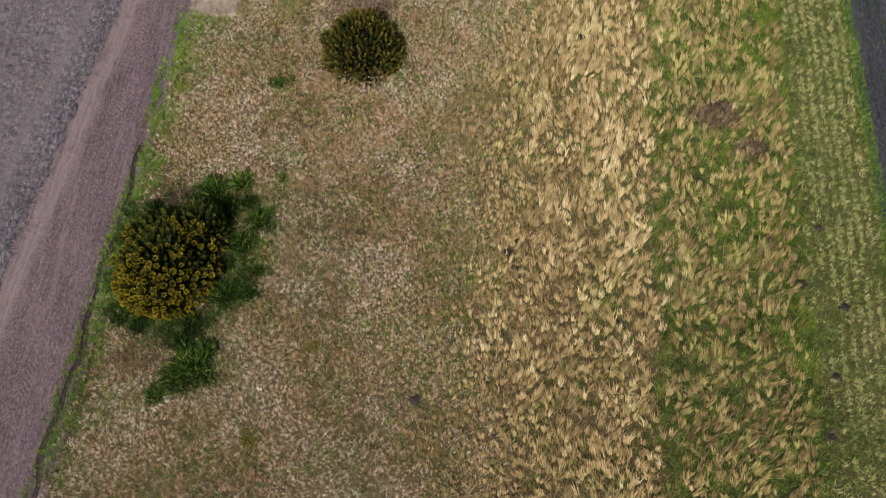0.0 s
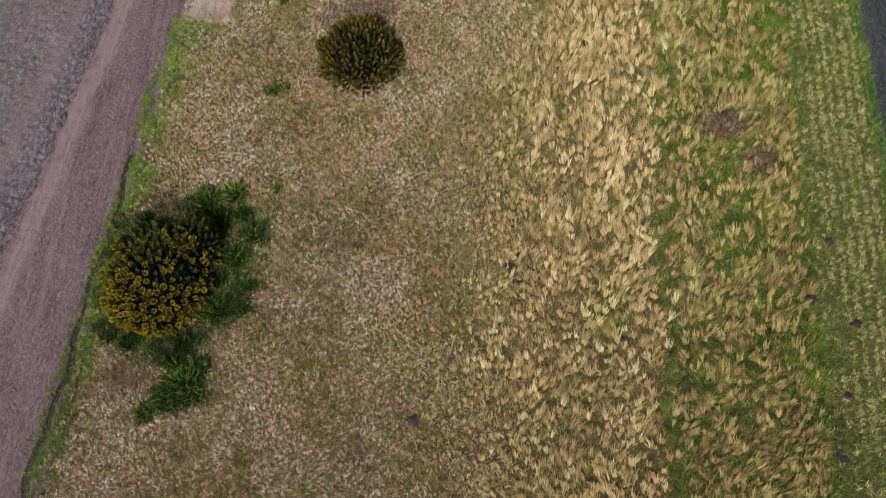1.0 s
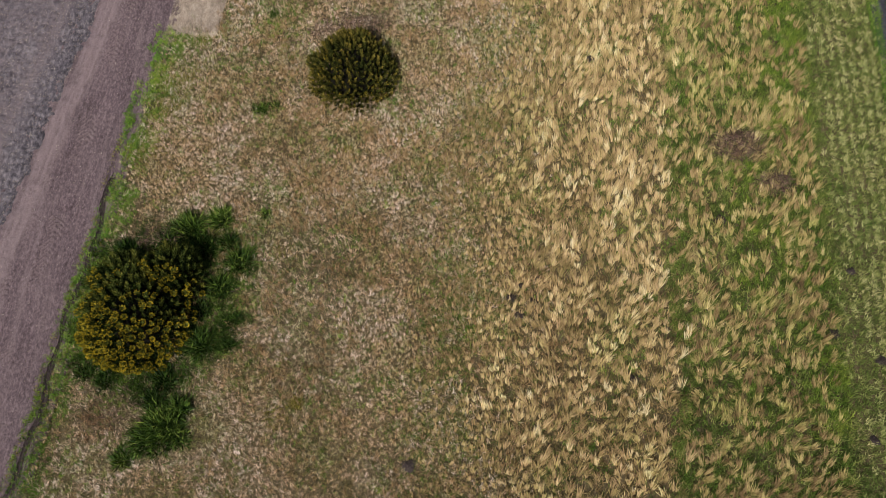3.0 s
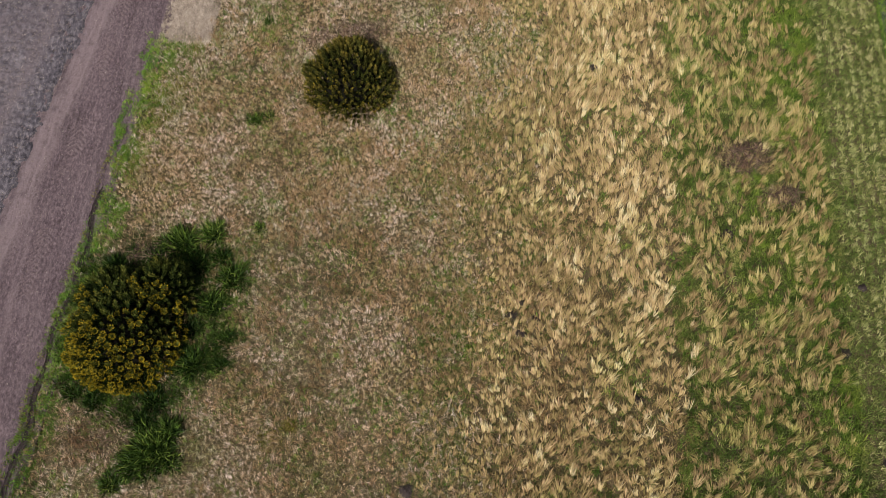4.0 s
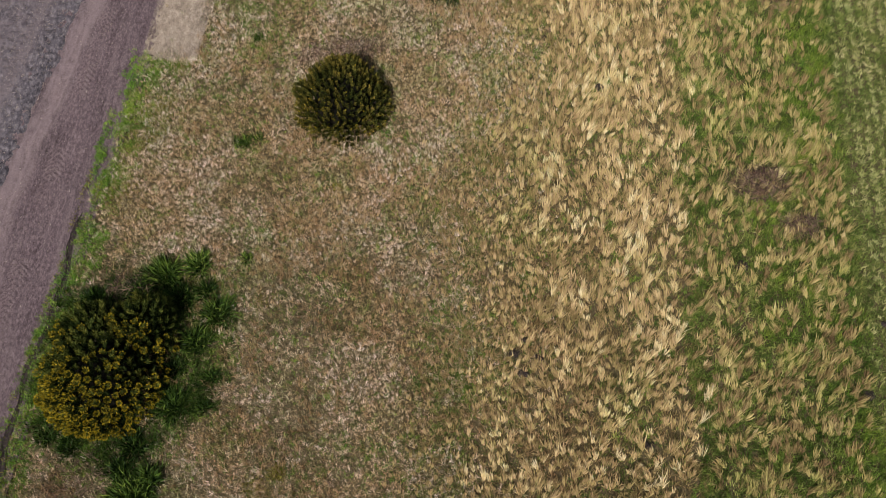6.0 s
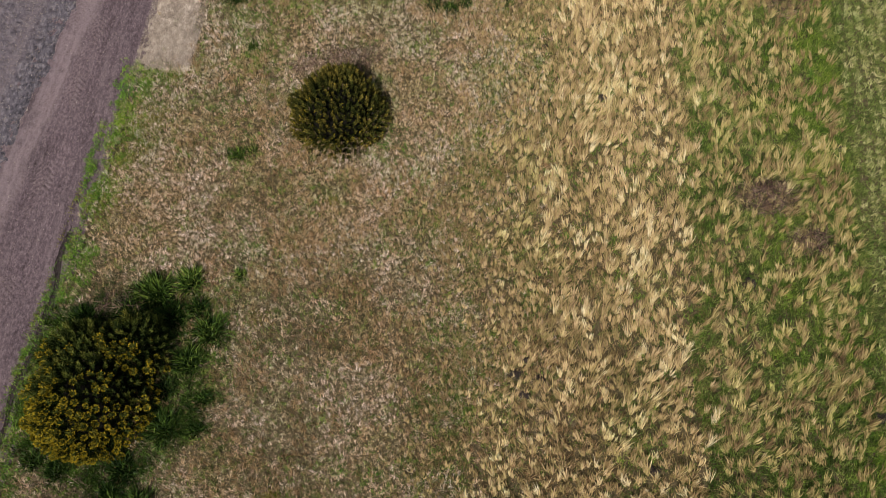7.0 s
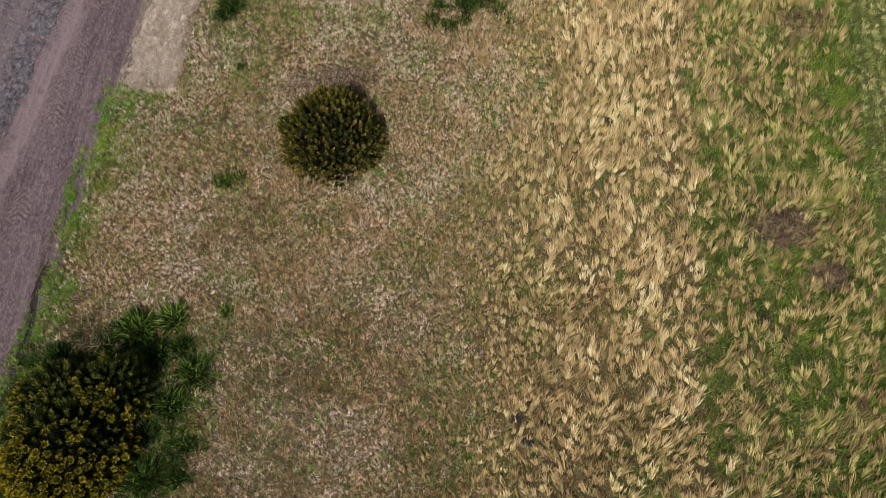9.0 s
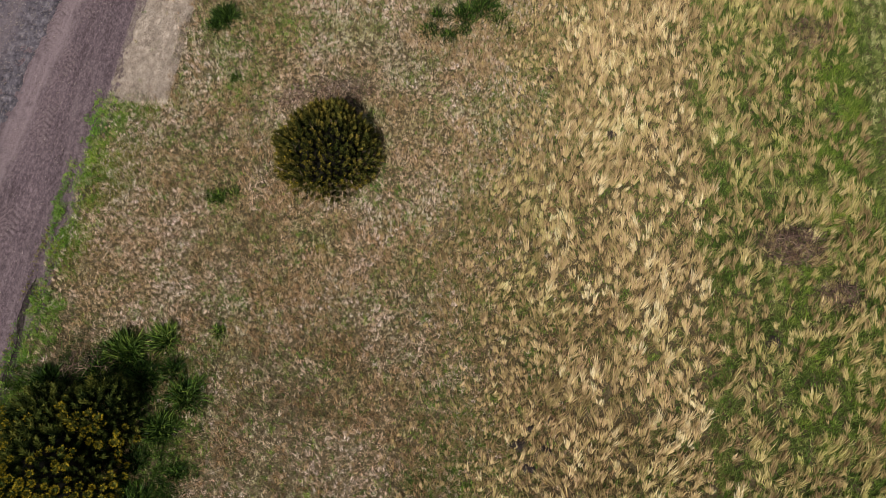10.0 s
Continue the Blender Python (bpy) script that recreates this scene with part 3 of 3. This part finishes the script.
x, y = keep(x, y, np.clip(patch(LUSH, x, y) * np.clip(2.4 * blot(x, y, 0.6, 2) - 0.4, 0, 1.2) + 0.12 * (blot(x, y, 0.7, 4) > 0.6), 0, 0.95))
stuff("bright_grass", small_tufts(x, y, 16, 0.08, 0.28, 0.45, (0.0, 0.35), np.clip(0.15 + 0.6 * rng.random(len(x)) + 0.7 * (blot(x, y, 0.6, 1) - 0.5), 0, 1), 0.95), LIME, "lush bright yellow-green grass between dead tussocks", "grass")

# fine grass on the verge
x, y = scatter(lambda y: left_edge(y) + 0.3, lambda y: verge(y) + 0.5, 4500, -6.0, 27.8)
x, y = keep(x, y, np.clip(2.0 * blot(x, y, 0.8, 3) - 0.5, 0, 1) * off_furrow(x, y, 0.2) * np.clip((y - 3) / 10, 0.35, 1))
stuff("verge_grass", small_tufts(x, y, 14, 0.07, 0.18, 0.45, (0.0, 0.3), np.clip((0.5 + 0.5 * rng.random(len(x))) * np.clip((y - 2) / 10, 0.6, 1), 0, 1), 0.9), GREEN, "fresh bright green grass along the verge", "grass")

# yellow moss, in cushions and along both sides of the furrow
spots = [(1500, 0.2, -8.72, 4.6), (700, 0.16, -6.1, 8.5), (500, 0.3, -6.9, 8.0), (500, 0.3, -8.9, 3.6), (200, 0.15, -3.9, 20.2), (250, 0.2, -7.0, 15.3), (900, 0.5, -12.1, 25.0), (1200, 0.6, -12.7, 23.2), (700, 0.5, -13.4, 20.8), (350, 0.25, -11.3, 27.2)]
x, y = np.concatenate([rng.normal(size=(n, 2)) * r + (a, b) for n, r, a, b in spots]).T
x2, y2 = scatter(lambda y: furrow_line(y) - 0.45, lambda y: furrow_line(y) + 0.55, 11000, -6.0, 22.0)
k = (rng.random(len(x2)) < np.clip(1.6 * blot(x2, y2, 0.8, 5) - 0.5, 0, 0.8) * off_furrow(x2, y2, 0.2)) & (x2 > left_edge(y2) + 0.1)
x, y = np.concatenate([x, x2[k]]), np.concatenate([y, y2[k]])
n = len(x)
stuff("moss", short_arrays(z_at(x, y), up_ways(n, 0.5), rng.uniform(0.08, 0.2, n), rng.uniform(0.018, 0.036, n)), MOSS, "yellow green moss in dead grass and by the furrow", "moss")

# golden tussocks, each a few sheaves that lean one way
x, y = spaced(lambda y: tussock_edge(y) - 2.5, lambda y: wheel_line(y) + 1.3, 0.3)
x, y = keep(x, y, np.clip((x - tussock_edge(y) + 2.3) / 3.5, 0.05, 1) * np.clip(0.42 + 0.75 * blot(x, y, 0.7, 1) - 0.55 * patch(GREENER, x, y), 0.01, 1) * (0.12 + 0.88 * np.clip((wheel_line(y) - x + 0.7 * (blot(x, y, 0.9, 3) - 0.5)) / (0.25 + 1.6 * np.clip((y - 14) / 3, 0, 1)) + 0.4 * (y > 14), 0, 1)))
tone0 = np.clip(0.2 + rng.random(len(x)) * 0.78 + 0.45 * (blot(x, y, 1.1, 5) - 0.5) - 0.15 * patch(RUSTY, x, y), 0, 1)
turn = 1.2 * (blot(x, y, 1.6, 2) - 0.5) + rng.normal(size=len(x)) * 0.3
far = 0.44 + 0.3 * (blot(x, y, 2.5, 3) - 0.5) + 0.1 * rng.normal(size=len(x))
tall = np.clip((x - tussock_edge(y) + 3.0) / 6.5, 0.5, 1.05) * rng.uniform(0.7, 1.3, len(x))
tone0 = tone0 * np.clip(0.85 + 0.15 * (x - tussock_edge(y)) / 3, 0.75, 1)
x, y, own = sheaves(x, y, 3, 0.05)
lean = (far[own] * np.sin(turn[own]) + 0.03 + rng.normal(size=len(x)) * 0.08, far[own] * np.cos(turn[own]) + rng.normal(size=len(x)) * 0.08)
sets = [tufts(x, y, 13, 0.05, lean, 0.1, 0.46, np.clip(tone0[own] * 0.8 + rng.random(len(x)) * 0.25, 0, 1), tall[own], 1.12)]
x, y = scatter(lambda y: tussock_edge(y) - 2.0, lambda y: wheel_line(y) + 0.5, 17000)
x, y = keep(x, y, np.clip((x - tussock_edge(y) + 2.0) / 5.0, 0.0, 1))
sets.append(small_tufts(x, y, 9, 0.06, 0.26, 0.45, (0.03, 0.5), rng.random(len(x)) * 0.52))
stuff("tussock_grass", joined(sets), STRAW_GOLD, "tall golden dead tussock grass bent by wind", "grass")

x, y = scatter(lambda y: tussock_edge(y) - 1.0, wheel_line, 8000)
x, y = keep(x, y, np.clip(1.2 - 1.3 * blot(x, y, 0.5, 1) + 0.5 * patch(GREENER, x, y), 0.1, 1))
stuff("undergrowth_grass", small_tufts(x, y, 11, 0.08, 0.22, 0.5, (0.0, 0.35), rng.random(len(x)) * 0.45), OLIVE, "dull green grass under golden tussocks", "grass")

# mixed tussocks in the greener belt
x, y = spaced(lambda y: wheel_line(y) + 0.5, lambda y: strip_edge(y) - 0.05, 0.3)
x, y = keep(x, y, np.clip(0.2 + 1.05 * blot(x, y, 0.9, 5) - 0.6 * patch(LUSH, x, y), 0.04, 0.95))
turn = 0.1 + 1.6 * (blot(x, y, 1.3, 0) - 0.5) + rng.normal(size=len(x)) * 0.45
tone0 = np.clip(0.06 + rng.random(len(x)) * 0.88 + 0.4 * (blot(x, y, 1.0, 2) - 0.5) - 0.15 * np.clip((13 - y) / 6, 0, 1), 0, 1)
long = rng.uniform(0.7, 1.2, len(x))
x, y, own = sheaves(x, y, 3, 0.055)
turn = turn[own] + rng.normal(size=len(x)) * 0.1
stuff("bent_tussock_grass", tufts(x, y, 13, 0.05, (0.55 * np.sin(turn), 0.55 * np.cos(turn)), 0.09, 0.48, np.clip(tone0[own] * 0.75 + rng.random(len(x)) * 0.25, 0, 1), long[own], 1.15), BENT, "loose straw-coloured tussocks lying over in green grass", "grass")
x, y = scatter(wheel_line, lambda y: strip_edge(y) + 0.3, 20000)
x, y = keep(x, y, 1 - 0.5 * np.clip(patch(LUSH, x, y), 0, 1))
tone = np.clip(np.where(rng.random(len(x)) < 0.62, 0.0, 0.5) + 0.32 * rng.random(len(x)) + 0.9 * (blot(x, y, 0.5, 3) - 0.5), 0, 1)
stuff("meadow_grass", small_tufts(x, y, 11, 0.07, 0.26, 0.5, (0.0, 0.4), tone), OLIVE, "half green half dead meadow grass", "grass")

# sown strip: leafy clumps in rows, dark growth between
x, y = spaced(strip_edge, right_edge, 0.2, stray=0.32)
row = 0.48
off = x - strip_edge(y)
x = x + 0.45 * (np.round(off / row) * row - off)
x, y = keep(x, y, (x < right_edge(y) - 0.1) * np.clip(0.45 + 0.8 * blot(x, y, 0.6, 1) - 0.45 * np.exp(-((x - strip_edge(y)) / 0.7) ** 2), 0.05, 1))
tone = np.clip(0.42 + 0.8 * rng.random(len(x)) + 0.5 * (blot(x, y, 1.2, 1) - 0.5) - 0.3 * np.exp(-((x - strip_edge(y)) / 0.9) ** 2), 0, 1)
sets = [small_tufts(x, y, 16, 0.05, 0.23, 0.4, (0.0, 0.25), tone, 1.2)]
x, y = scatter(strip_edge, right_edge, 16000)
sets.append(small_tufts(x, y, 9, 0.07, 0.15, 0.6, (0, 0.2), 0.16 + rng.random(len(x)) * 0.4))
stuff("strip_grass", joined(sets), STRIP, "olive green leafy strip sown in close rows", "grass")
x, y = scatter(lambda y: right_edge(y) - 0.5, lambda y: right_edge(y) + 0.06, 9000)
n = len(x)
stuff("edge_grass", short_arrays(z_at(x, y) + np.array([0, 0, 0.08]), up_ways(n, 0.6), rng.uniform(0.1, 0.3, n), rng.uniform(0.02, 0.04, n)), GREEN, "bright green grass fringe along the ploughed field", "grass")
x, y = scatter(lambda y: right_edge(y) + 0.5, lambda y: right_edge(y) + 8, 30000)
off = x - right_edge(y)
x = right_edge(y) + np.round(off / 0.5) * 0.5 + rng.normal(size=len(x)) * 0.04
n = len(x)
stuff("seedling_rows", short_arrays(np.column_stack([x, y, np.full(n, 0.06)]), up_ways(n, 0.6), rng.uniform(0.07, 0.18, n), rng.uniform(0.025, 0.045, n)), RUSH, "thin green crop seedlings in rows", "crop")

# straw on the field soil and on the pale patch
x, y = scatter(lambda y: track_left(y) - 8, lambda y: track_left(y) - 0.2, 26000)
x2, y2 = scatter(track_left, lambda y: left_edge(y) - 0.3, 1500)
x3, y3 = scatter(lambda y: -13.2 + 0.13 * (y - 28), lambda y: -10.45 + 0.13 * (y - 28), 46000, 27.7, 41.5)
x, y = np.concatenate([x, x2, x3]), np.concatenate([y, y2, y3])
n = len(x)
w = rng.normal(size=(n, 3)) * np.array([0.6, 1.0, 0.18])
w[:, 2] = np.abs(w[:, 2]) + 0.05
stuff("straw_litter", short_arrays(np.column_stack([x, y, np.where(x > -13.6 + 0.13 * (y - 28), 0.04, 0.10)]), w, rng.uniform(0.05, 0.14, n), rng.uniform(0.010, 0.022, n)), LITTER, "scattered pale straw stalks on bare soil", "straw")


# ---- shrubs ----
def dome_points(rx, ry, h, gap, seed, low=0.06):
    """Even random places over a lumpy dome, with normals."""
    r = np.random.default_rng(seed)
    out, ns = [], []
    for _ in range(14000):
        d = r.normal(size=3)
        d[2] = abs(d[2])
        d /= np.linalg.norm(d)
        if d[2] < low:
            continue
        lump = 0.86 + 0.26 * float(blot(d[0] * 3 + seed, d[1] * 3 + d[2] * 2, 0.9, seed))
        p = d * np.array([rx, ry, h]) * lump
        if all((p - q) @ (p - q) > gap * gap for q in out):
            out.append(p)
            m = d / np.array([rx, ry, h])
            ns.append(m / np.linalg.norm(m))
    return np.array(out), np.array(ns)


def gorse_bush(x, y, rx, ry, h, gap, bloom, seed, label, needles=GORSE, lobes=()):
    """A dome of needle sprays over a core coloured near-black for inner shade, with flowers on its sunny face."""
    root = tagged(new("gorse_bush"), label, "bush")
    root.location = (x, y, 0)
    p, nrm = dome_points(rx, ry, h, gap, seed)
    for k, (ox, oy, lx, ly, lh) in enumerate(lobes):
        q, qn = dome_points(lx, ly, lh, gap, seed + 5 + k)
        q = q + np.array([ox, oy, 0])
        free = ((q / np.array([rx, ry, h])) ** 2).sum(1) > 0.95
        clear = (((p - np.array([ox, oy, 0])) / np.array([lx, ly, lh])) ** 2).sum(1) > 0.85
        p, nrm = np.concatenate([p[clear], q[free]]), np.concatenate([nrm[clear], qn[free]])
    outer = len(p)
    # second, inner layer of sprays to fill the gaps
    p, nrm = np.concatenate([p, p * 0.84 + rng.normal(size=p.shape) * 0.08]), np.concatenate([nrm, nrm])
    p[:, 2] = np.maximum(p[:, 2], 0.1)
    each = 80
    own = np.repeat(np.arange(len(p)), each)
    n = len(own)
    stick = nrm * 0.75 + np.array([0, 0, 0.55]) + rng.normal(size=nrm.shape) * 0.25
    stick /= np.linalg.norm(stick, axis=1, keepdims=True)
    size = rng.uniform(0.75, 1.35, len(p)) * gap / 0.29
    # outer sprays vary at random, inner ones are coloured dark as gap shade
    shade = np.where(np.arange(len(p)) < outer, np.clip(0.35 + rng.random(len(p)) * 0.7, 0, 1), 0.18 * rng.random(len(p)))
    out = rng.normal(size=(n, 3))
    out /= np.linalg.norm(out, axis=1, keepdims=True)
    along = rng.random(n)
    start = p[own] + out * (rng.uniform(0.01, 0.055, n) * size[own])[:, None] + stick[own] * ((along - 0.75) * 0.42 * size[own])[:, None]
    # needle tone also falls towards the foot of each spray
    part("foliage", short_arrays(start, stick[own] * 0.9 + out * 0.65, rng.uniform(0.08, 0.16, n) * size[own], rng.uniform(0.028, 0.05, n), shade[own] * (0.55 + 0.45 * along)), needles, root, "dense olive green spiny sprays, inner ones darkened for shade")
    sunny = np.clip(0.42 - 0.6 * nrm[:, 1] - 0.22 * nrm[:, 0] - 0.22 * np.clip(p[:, 1], -1, 3) + 0.9 * (rng.random(len(p)) - 0.5), 0, 1) * bloom * (np.arange(len(p)) < outer)
    count = (np.where(sunny > 0.28, sunny * 85, sunny * 10)).astype(int)
    own = np.repeat(np.arange(len(p)), count)
    n = len(own)
    out = rng.normal(size=(n, 3))
    out /= np.linalg.norm(out, axis=1, keepdims=True)
    start = p[own] + stick[own] * 0.08 + out * (0.1 * size[own])[:, None]
    part("flower", short_arrays(start, stick[own] * 0.7 + out * 0.8, rng.uniform(0.05, 0.09, n), rng.uniform(0.035, 0.06, n), shade[own]), FLOWER, root, "clusters of small ochre yellow flowers")["kind"] = "stuff"
    # smooth core dome, its near-black colour stands for shade between the sprays
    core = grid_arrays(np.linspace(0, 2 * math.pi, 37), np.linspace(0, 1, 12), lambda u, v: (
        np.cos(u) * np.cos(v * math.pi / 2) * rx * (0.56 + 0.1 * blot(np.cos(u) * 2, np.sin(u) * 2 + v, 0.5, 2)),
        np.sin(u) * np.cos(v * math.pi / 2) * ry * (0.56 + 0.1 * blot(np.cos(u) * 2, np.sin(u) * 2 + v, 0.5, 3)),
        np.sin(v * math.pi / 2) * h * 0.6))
    part("core", core, SHADE_CORE, root, "inner dome coloured near-black for shade among the sprays", True)
    for k in range(9):
        a = k * 2.4
        q = Vector((math.cos(a) * rx * 0.5, math.sin(a) * ry * 0.4, h * 0.5))
        up = q.to_track_quat("Z", "Y").to_matrix()
        arr = grid_arrays(np.linspace(0, 2 * math.pi, 8), np.linspace(0, 1, 6), lambda u, v: (np.cos(u) * 0.06 * (1.1 - v), np.sin(u) * 0.06 * (1.1 - v), v * q.length))
        arr = (arr[0] @ np.array(up.transposed()) + np.array([0, 0, -0.05]), arr[1], arr[2])
        part("stem", arr, BARK, root, "woody brown stem", True)
    return root


def rush_clump(x, y, reach, tall, count, seed, label, leaves=RUSH, bright=0.8):
    """Stiff leaves that arch outwards over a dense base coloured dark as inner shade, with a few dead ones at the foot.
    """
    r = np.random.default_rng(seed)
    root = tagged(new("rush_clump"), label, "rush", "rush clumps")
    root.location = (x, y, 0)

    def crowd(n, long, flat, ring, wide, lo, hi):
        a, q = r.uniform(0, 2 * math.pi, n), np.sqrt(r.uniform(ring, 1, n)) * reach * r.uniform(0.6, 1.15, n)
        lump = 0.8 + 0.4 * np.sin(2 * a + seed) * np.sin(3 * a + seed * 2)
        q = q * lump
        base = np.column_stack([np.cos(a) * q * 0.75, np.sin(a) * q * 0.75, np.full(n, -0.03)])
        w = np.column_stack([np.cos(a) * q / reach * 0.7, np.sin(a) * q / reach * 0.7 + 0.1, np.full(n, 0.75)]) + r.normal(size=(n, 3)) * flat
        w[:, 2] = np.abs(w[:, 2]) + 0.08
        rise = (1.15 - 0.5 * q / reach) * long
        return blade_arrays(base, w, rise * r.uniform(0.55, 1.15, n), wide * r.uniform(0.7, 1.3, n), r.uniform(0.05, 0.35, n), r.uniform(lo, hi, n))

    # low inner leaves take the darkest tones, as shade inside the clump
    tagged(part("base_tuft", crowd(int(count * 1.5), tall * 0.5, 0.4, 0.0, 0.03, 0.0, 0.14), leaves, root, "short inner leaves coloured dark for shade"), kind="stuff")
    tagged(part("leaf_tuft", crowd(int(count * 1.1), tall * 0.85, 0.36, 0.0, 0.036, bright - 0.6, bright + 0.18), leaves, root, "long arching green leaves"), kind="stuff")
    tagged(part("dead_leaf_tuft", crowd(int(count * 0.1), tall * 0.45, 0.5, 0.5, 0.03, 0.1, 0.6), BENT, root, "dead straw-coloured leaves"), kind="stuff")
    return root


def bramble(x, y, rx, ry, h, count, seed, label):
    """A low tangle of arching dead canes."""
    r = np.random.default_rng(seed)
    sets = []
    a, q = r.uniform(0, 2 * math.pi, count), np.sqrt(r.random(count))
    p = np.column_stack([np.cos(a) * q * rx, np.sin(a) * q * ry, h * (1 - q ** 2) * r.uniform(0.3, 1, count)])
    w = r.normal(size=(count, 3)) * np.array([1, 1, 0.45]) + np.array([0, 0.1, 0.25])
    sets.append(blade_arrays(p, w, r.uniform(0.25, 0.7, count), r.uniform(0.010, 0.022, count), r.uniform(0.1, 0.6, count)))
    ob = new("bramble_mound", raw_mesh("bramble_mound", joined(sets), TWIG))
    ob.location = (x, y, 0)
    return tagged(ob, label, "bramble")


gorse_bush(-12.75, 12.45, 2.2, 2.3, 2.3, 0.28, 0.8, 11, "large flowering gorse bush with yellow flowers", GORSE, ((1.45, 1.75, 1.3, 1.35, 2.0), (-0.75, 1.75, 1.4, 1.4, 1.6), (-0.9, -0.5, 1.3, 1.4, 1.7)))
gorse_bush(-3.6, 24.4, 2.15, 2.25, 1.9, 0.23, 0.21, 12, "round olive gorse bush with few dull yellow flowers", GORSE_DULL)

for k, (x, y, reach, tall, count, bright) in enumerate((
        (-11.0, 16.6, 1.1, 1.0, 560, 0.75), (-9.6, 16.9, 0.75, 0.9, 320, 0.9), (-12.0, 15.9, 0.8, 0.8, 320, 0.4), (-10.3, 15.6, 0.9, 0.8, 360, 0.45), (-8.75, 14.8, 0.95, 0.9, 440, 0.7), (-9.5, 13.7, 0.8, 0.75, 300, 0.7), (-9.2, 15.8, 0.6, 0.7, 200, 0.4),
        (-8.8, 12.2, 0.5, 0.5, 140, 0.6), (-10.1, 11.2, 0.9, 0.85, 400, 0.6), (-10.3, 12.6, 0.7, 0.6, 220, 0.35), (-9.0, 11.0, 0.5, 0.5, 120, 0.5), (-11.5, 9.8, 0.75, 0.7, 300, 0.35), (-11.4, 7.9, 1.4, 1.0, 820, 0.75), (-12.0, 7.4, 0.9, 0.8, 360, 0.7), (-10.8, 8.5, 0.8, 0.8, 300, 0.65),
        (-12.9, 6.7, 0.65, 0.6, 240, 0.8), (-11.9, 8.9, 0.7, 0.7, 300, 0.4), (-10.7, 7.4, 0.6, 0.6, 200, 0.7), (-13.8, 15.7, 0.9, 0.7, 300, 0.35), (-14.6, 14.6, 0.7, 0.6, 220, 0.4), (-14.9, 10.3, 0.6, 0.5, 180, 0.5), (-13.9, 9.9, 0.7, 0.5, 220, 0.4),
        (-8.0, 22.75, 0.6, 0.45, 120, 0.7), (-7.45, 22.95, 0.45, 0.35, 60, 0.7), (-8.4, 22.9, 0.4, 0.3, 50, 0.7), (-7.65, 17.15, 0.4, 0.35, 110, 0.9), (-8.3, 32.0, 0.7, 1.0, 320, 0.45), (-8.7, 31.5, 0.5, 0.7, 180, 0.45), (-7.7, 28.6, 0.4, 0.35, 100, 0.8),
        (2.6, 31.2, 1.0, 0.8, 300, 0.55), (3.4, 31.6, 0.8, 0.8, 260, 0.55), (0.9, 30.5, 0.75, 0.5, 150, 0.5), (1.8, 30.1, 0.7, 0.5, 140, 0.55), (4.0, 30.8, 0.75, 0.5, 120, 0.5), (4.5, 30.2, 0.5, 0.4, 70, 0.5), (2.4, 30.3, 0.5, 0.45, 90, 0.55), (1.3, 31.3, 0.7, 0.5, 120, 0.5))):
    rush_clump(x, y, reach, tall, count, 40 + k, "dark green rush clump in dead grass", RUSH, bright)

bramble(14.1, 19.0, 1.35, 0.85, 0.6, 1300, 71, "low tangle of dead reddish bramble canes")
bramble(15.4, 17.0, 0.9, 0.6, 0.4, 520, 72, "small tangle of dead bramble canes")
bramble(-12.3, 16.1, 1.2, 0.6, 0.3, 420, 73, "grey dead bramble beside the gorse bush")
bramble(-3.7, 27.4, 2.0, 0.8, 0.5, 650, 74, "thin dead bramble behind the gorse bush")
bramble(17.4, 29.0, 1.1, 0.9, 0.4, 420, 76, "thin tangle of dead pinkish bramble canes")
bramble(-13.5, 8.6, 1.5, 1.1, 0.2, 240, 75, "dead brown stalks beside rush clump")


def molehill(x, y, r, seed):
    q = np.random.default_rng(seed)
    a = grid_arrays(np.linspace(0, 2 * math.pi, 17), np.linspace(0, 1, 7), lambda u, v: (
        np.cos(u) * v * r * (1 + 0.25 * np.sin(3 * u + seed)), np.sin(u) * v * r * (1 + 0.2 * np.cos(2 * u + seed)),
        0.16 * (1 - v ** 2) + 0.05 * np.sin(5 * u + 9 * v) * (1 - v) - 0.02))
    ob = new("molehill", raw_mesh("molehill", a, EARTH, True))
    ob.location = (x, y, 0)
    ob.rotation_euler = (0, 0, q.uniform(0, 6))
    return tagged(ob, "small heap of bare dark earth", "molehill", "molehills")


for k, (x, y, r) in enumerate(((16.13, 9.9, 0.22), (17.7, 8.67, 0.2), (17.76, 21.16, 0.2), (3.04, 12.37, 0.26), (3.94, 12.08, 0.2), (3.5, 12.9, 0.16), (4.15, 13.23, 0.2),
        (3.3, 11.6, 0.18), (-1.6, 5.81, 0.22), (8.1, 24.55, 0.18), (16.5, 5.6, 0.18), (15.5, 3.2, 0.24), (17.6, 12.6, 0.15), (12.6, 15.4, 0.2), (7.6, 8.6, 0.18), (5.9, 27.5, 0.14))):
    molehill(x, y, r * 1.25, 90 + k)
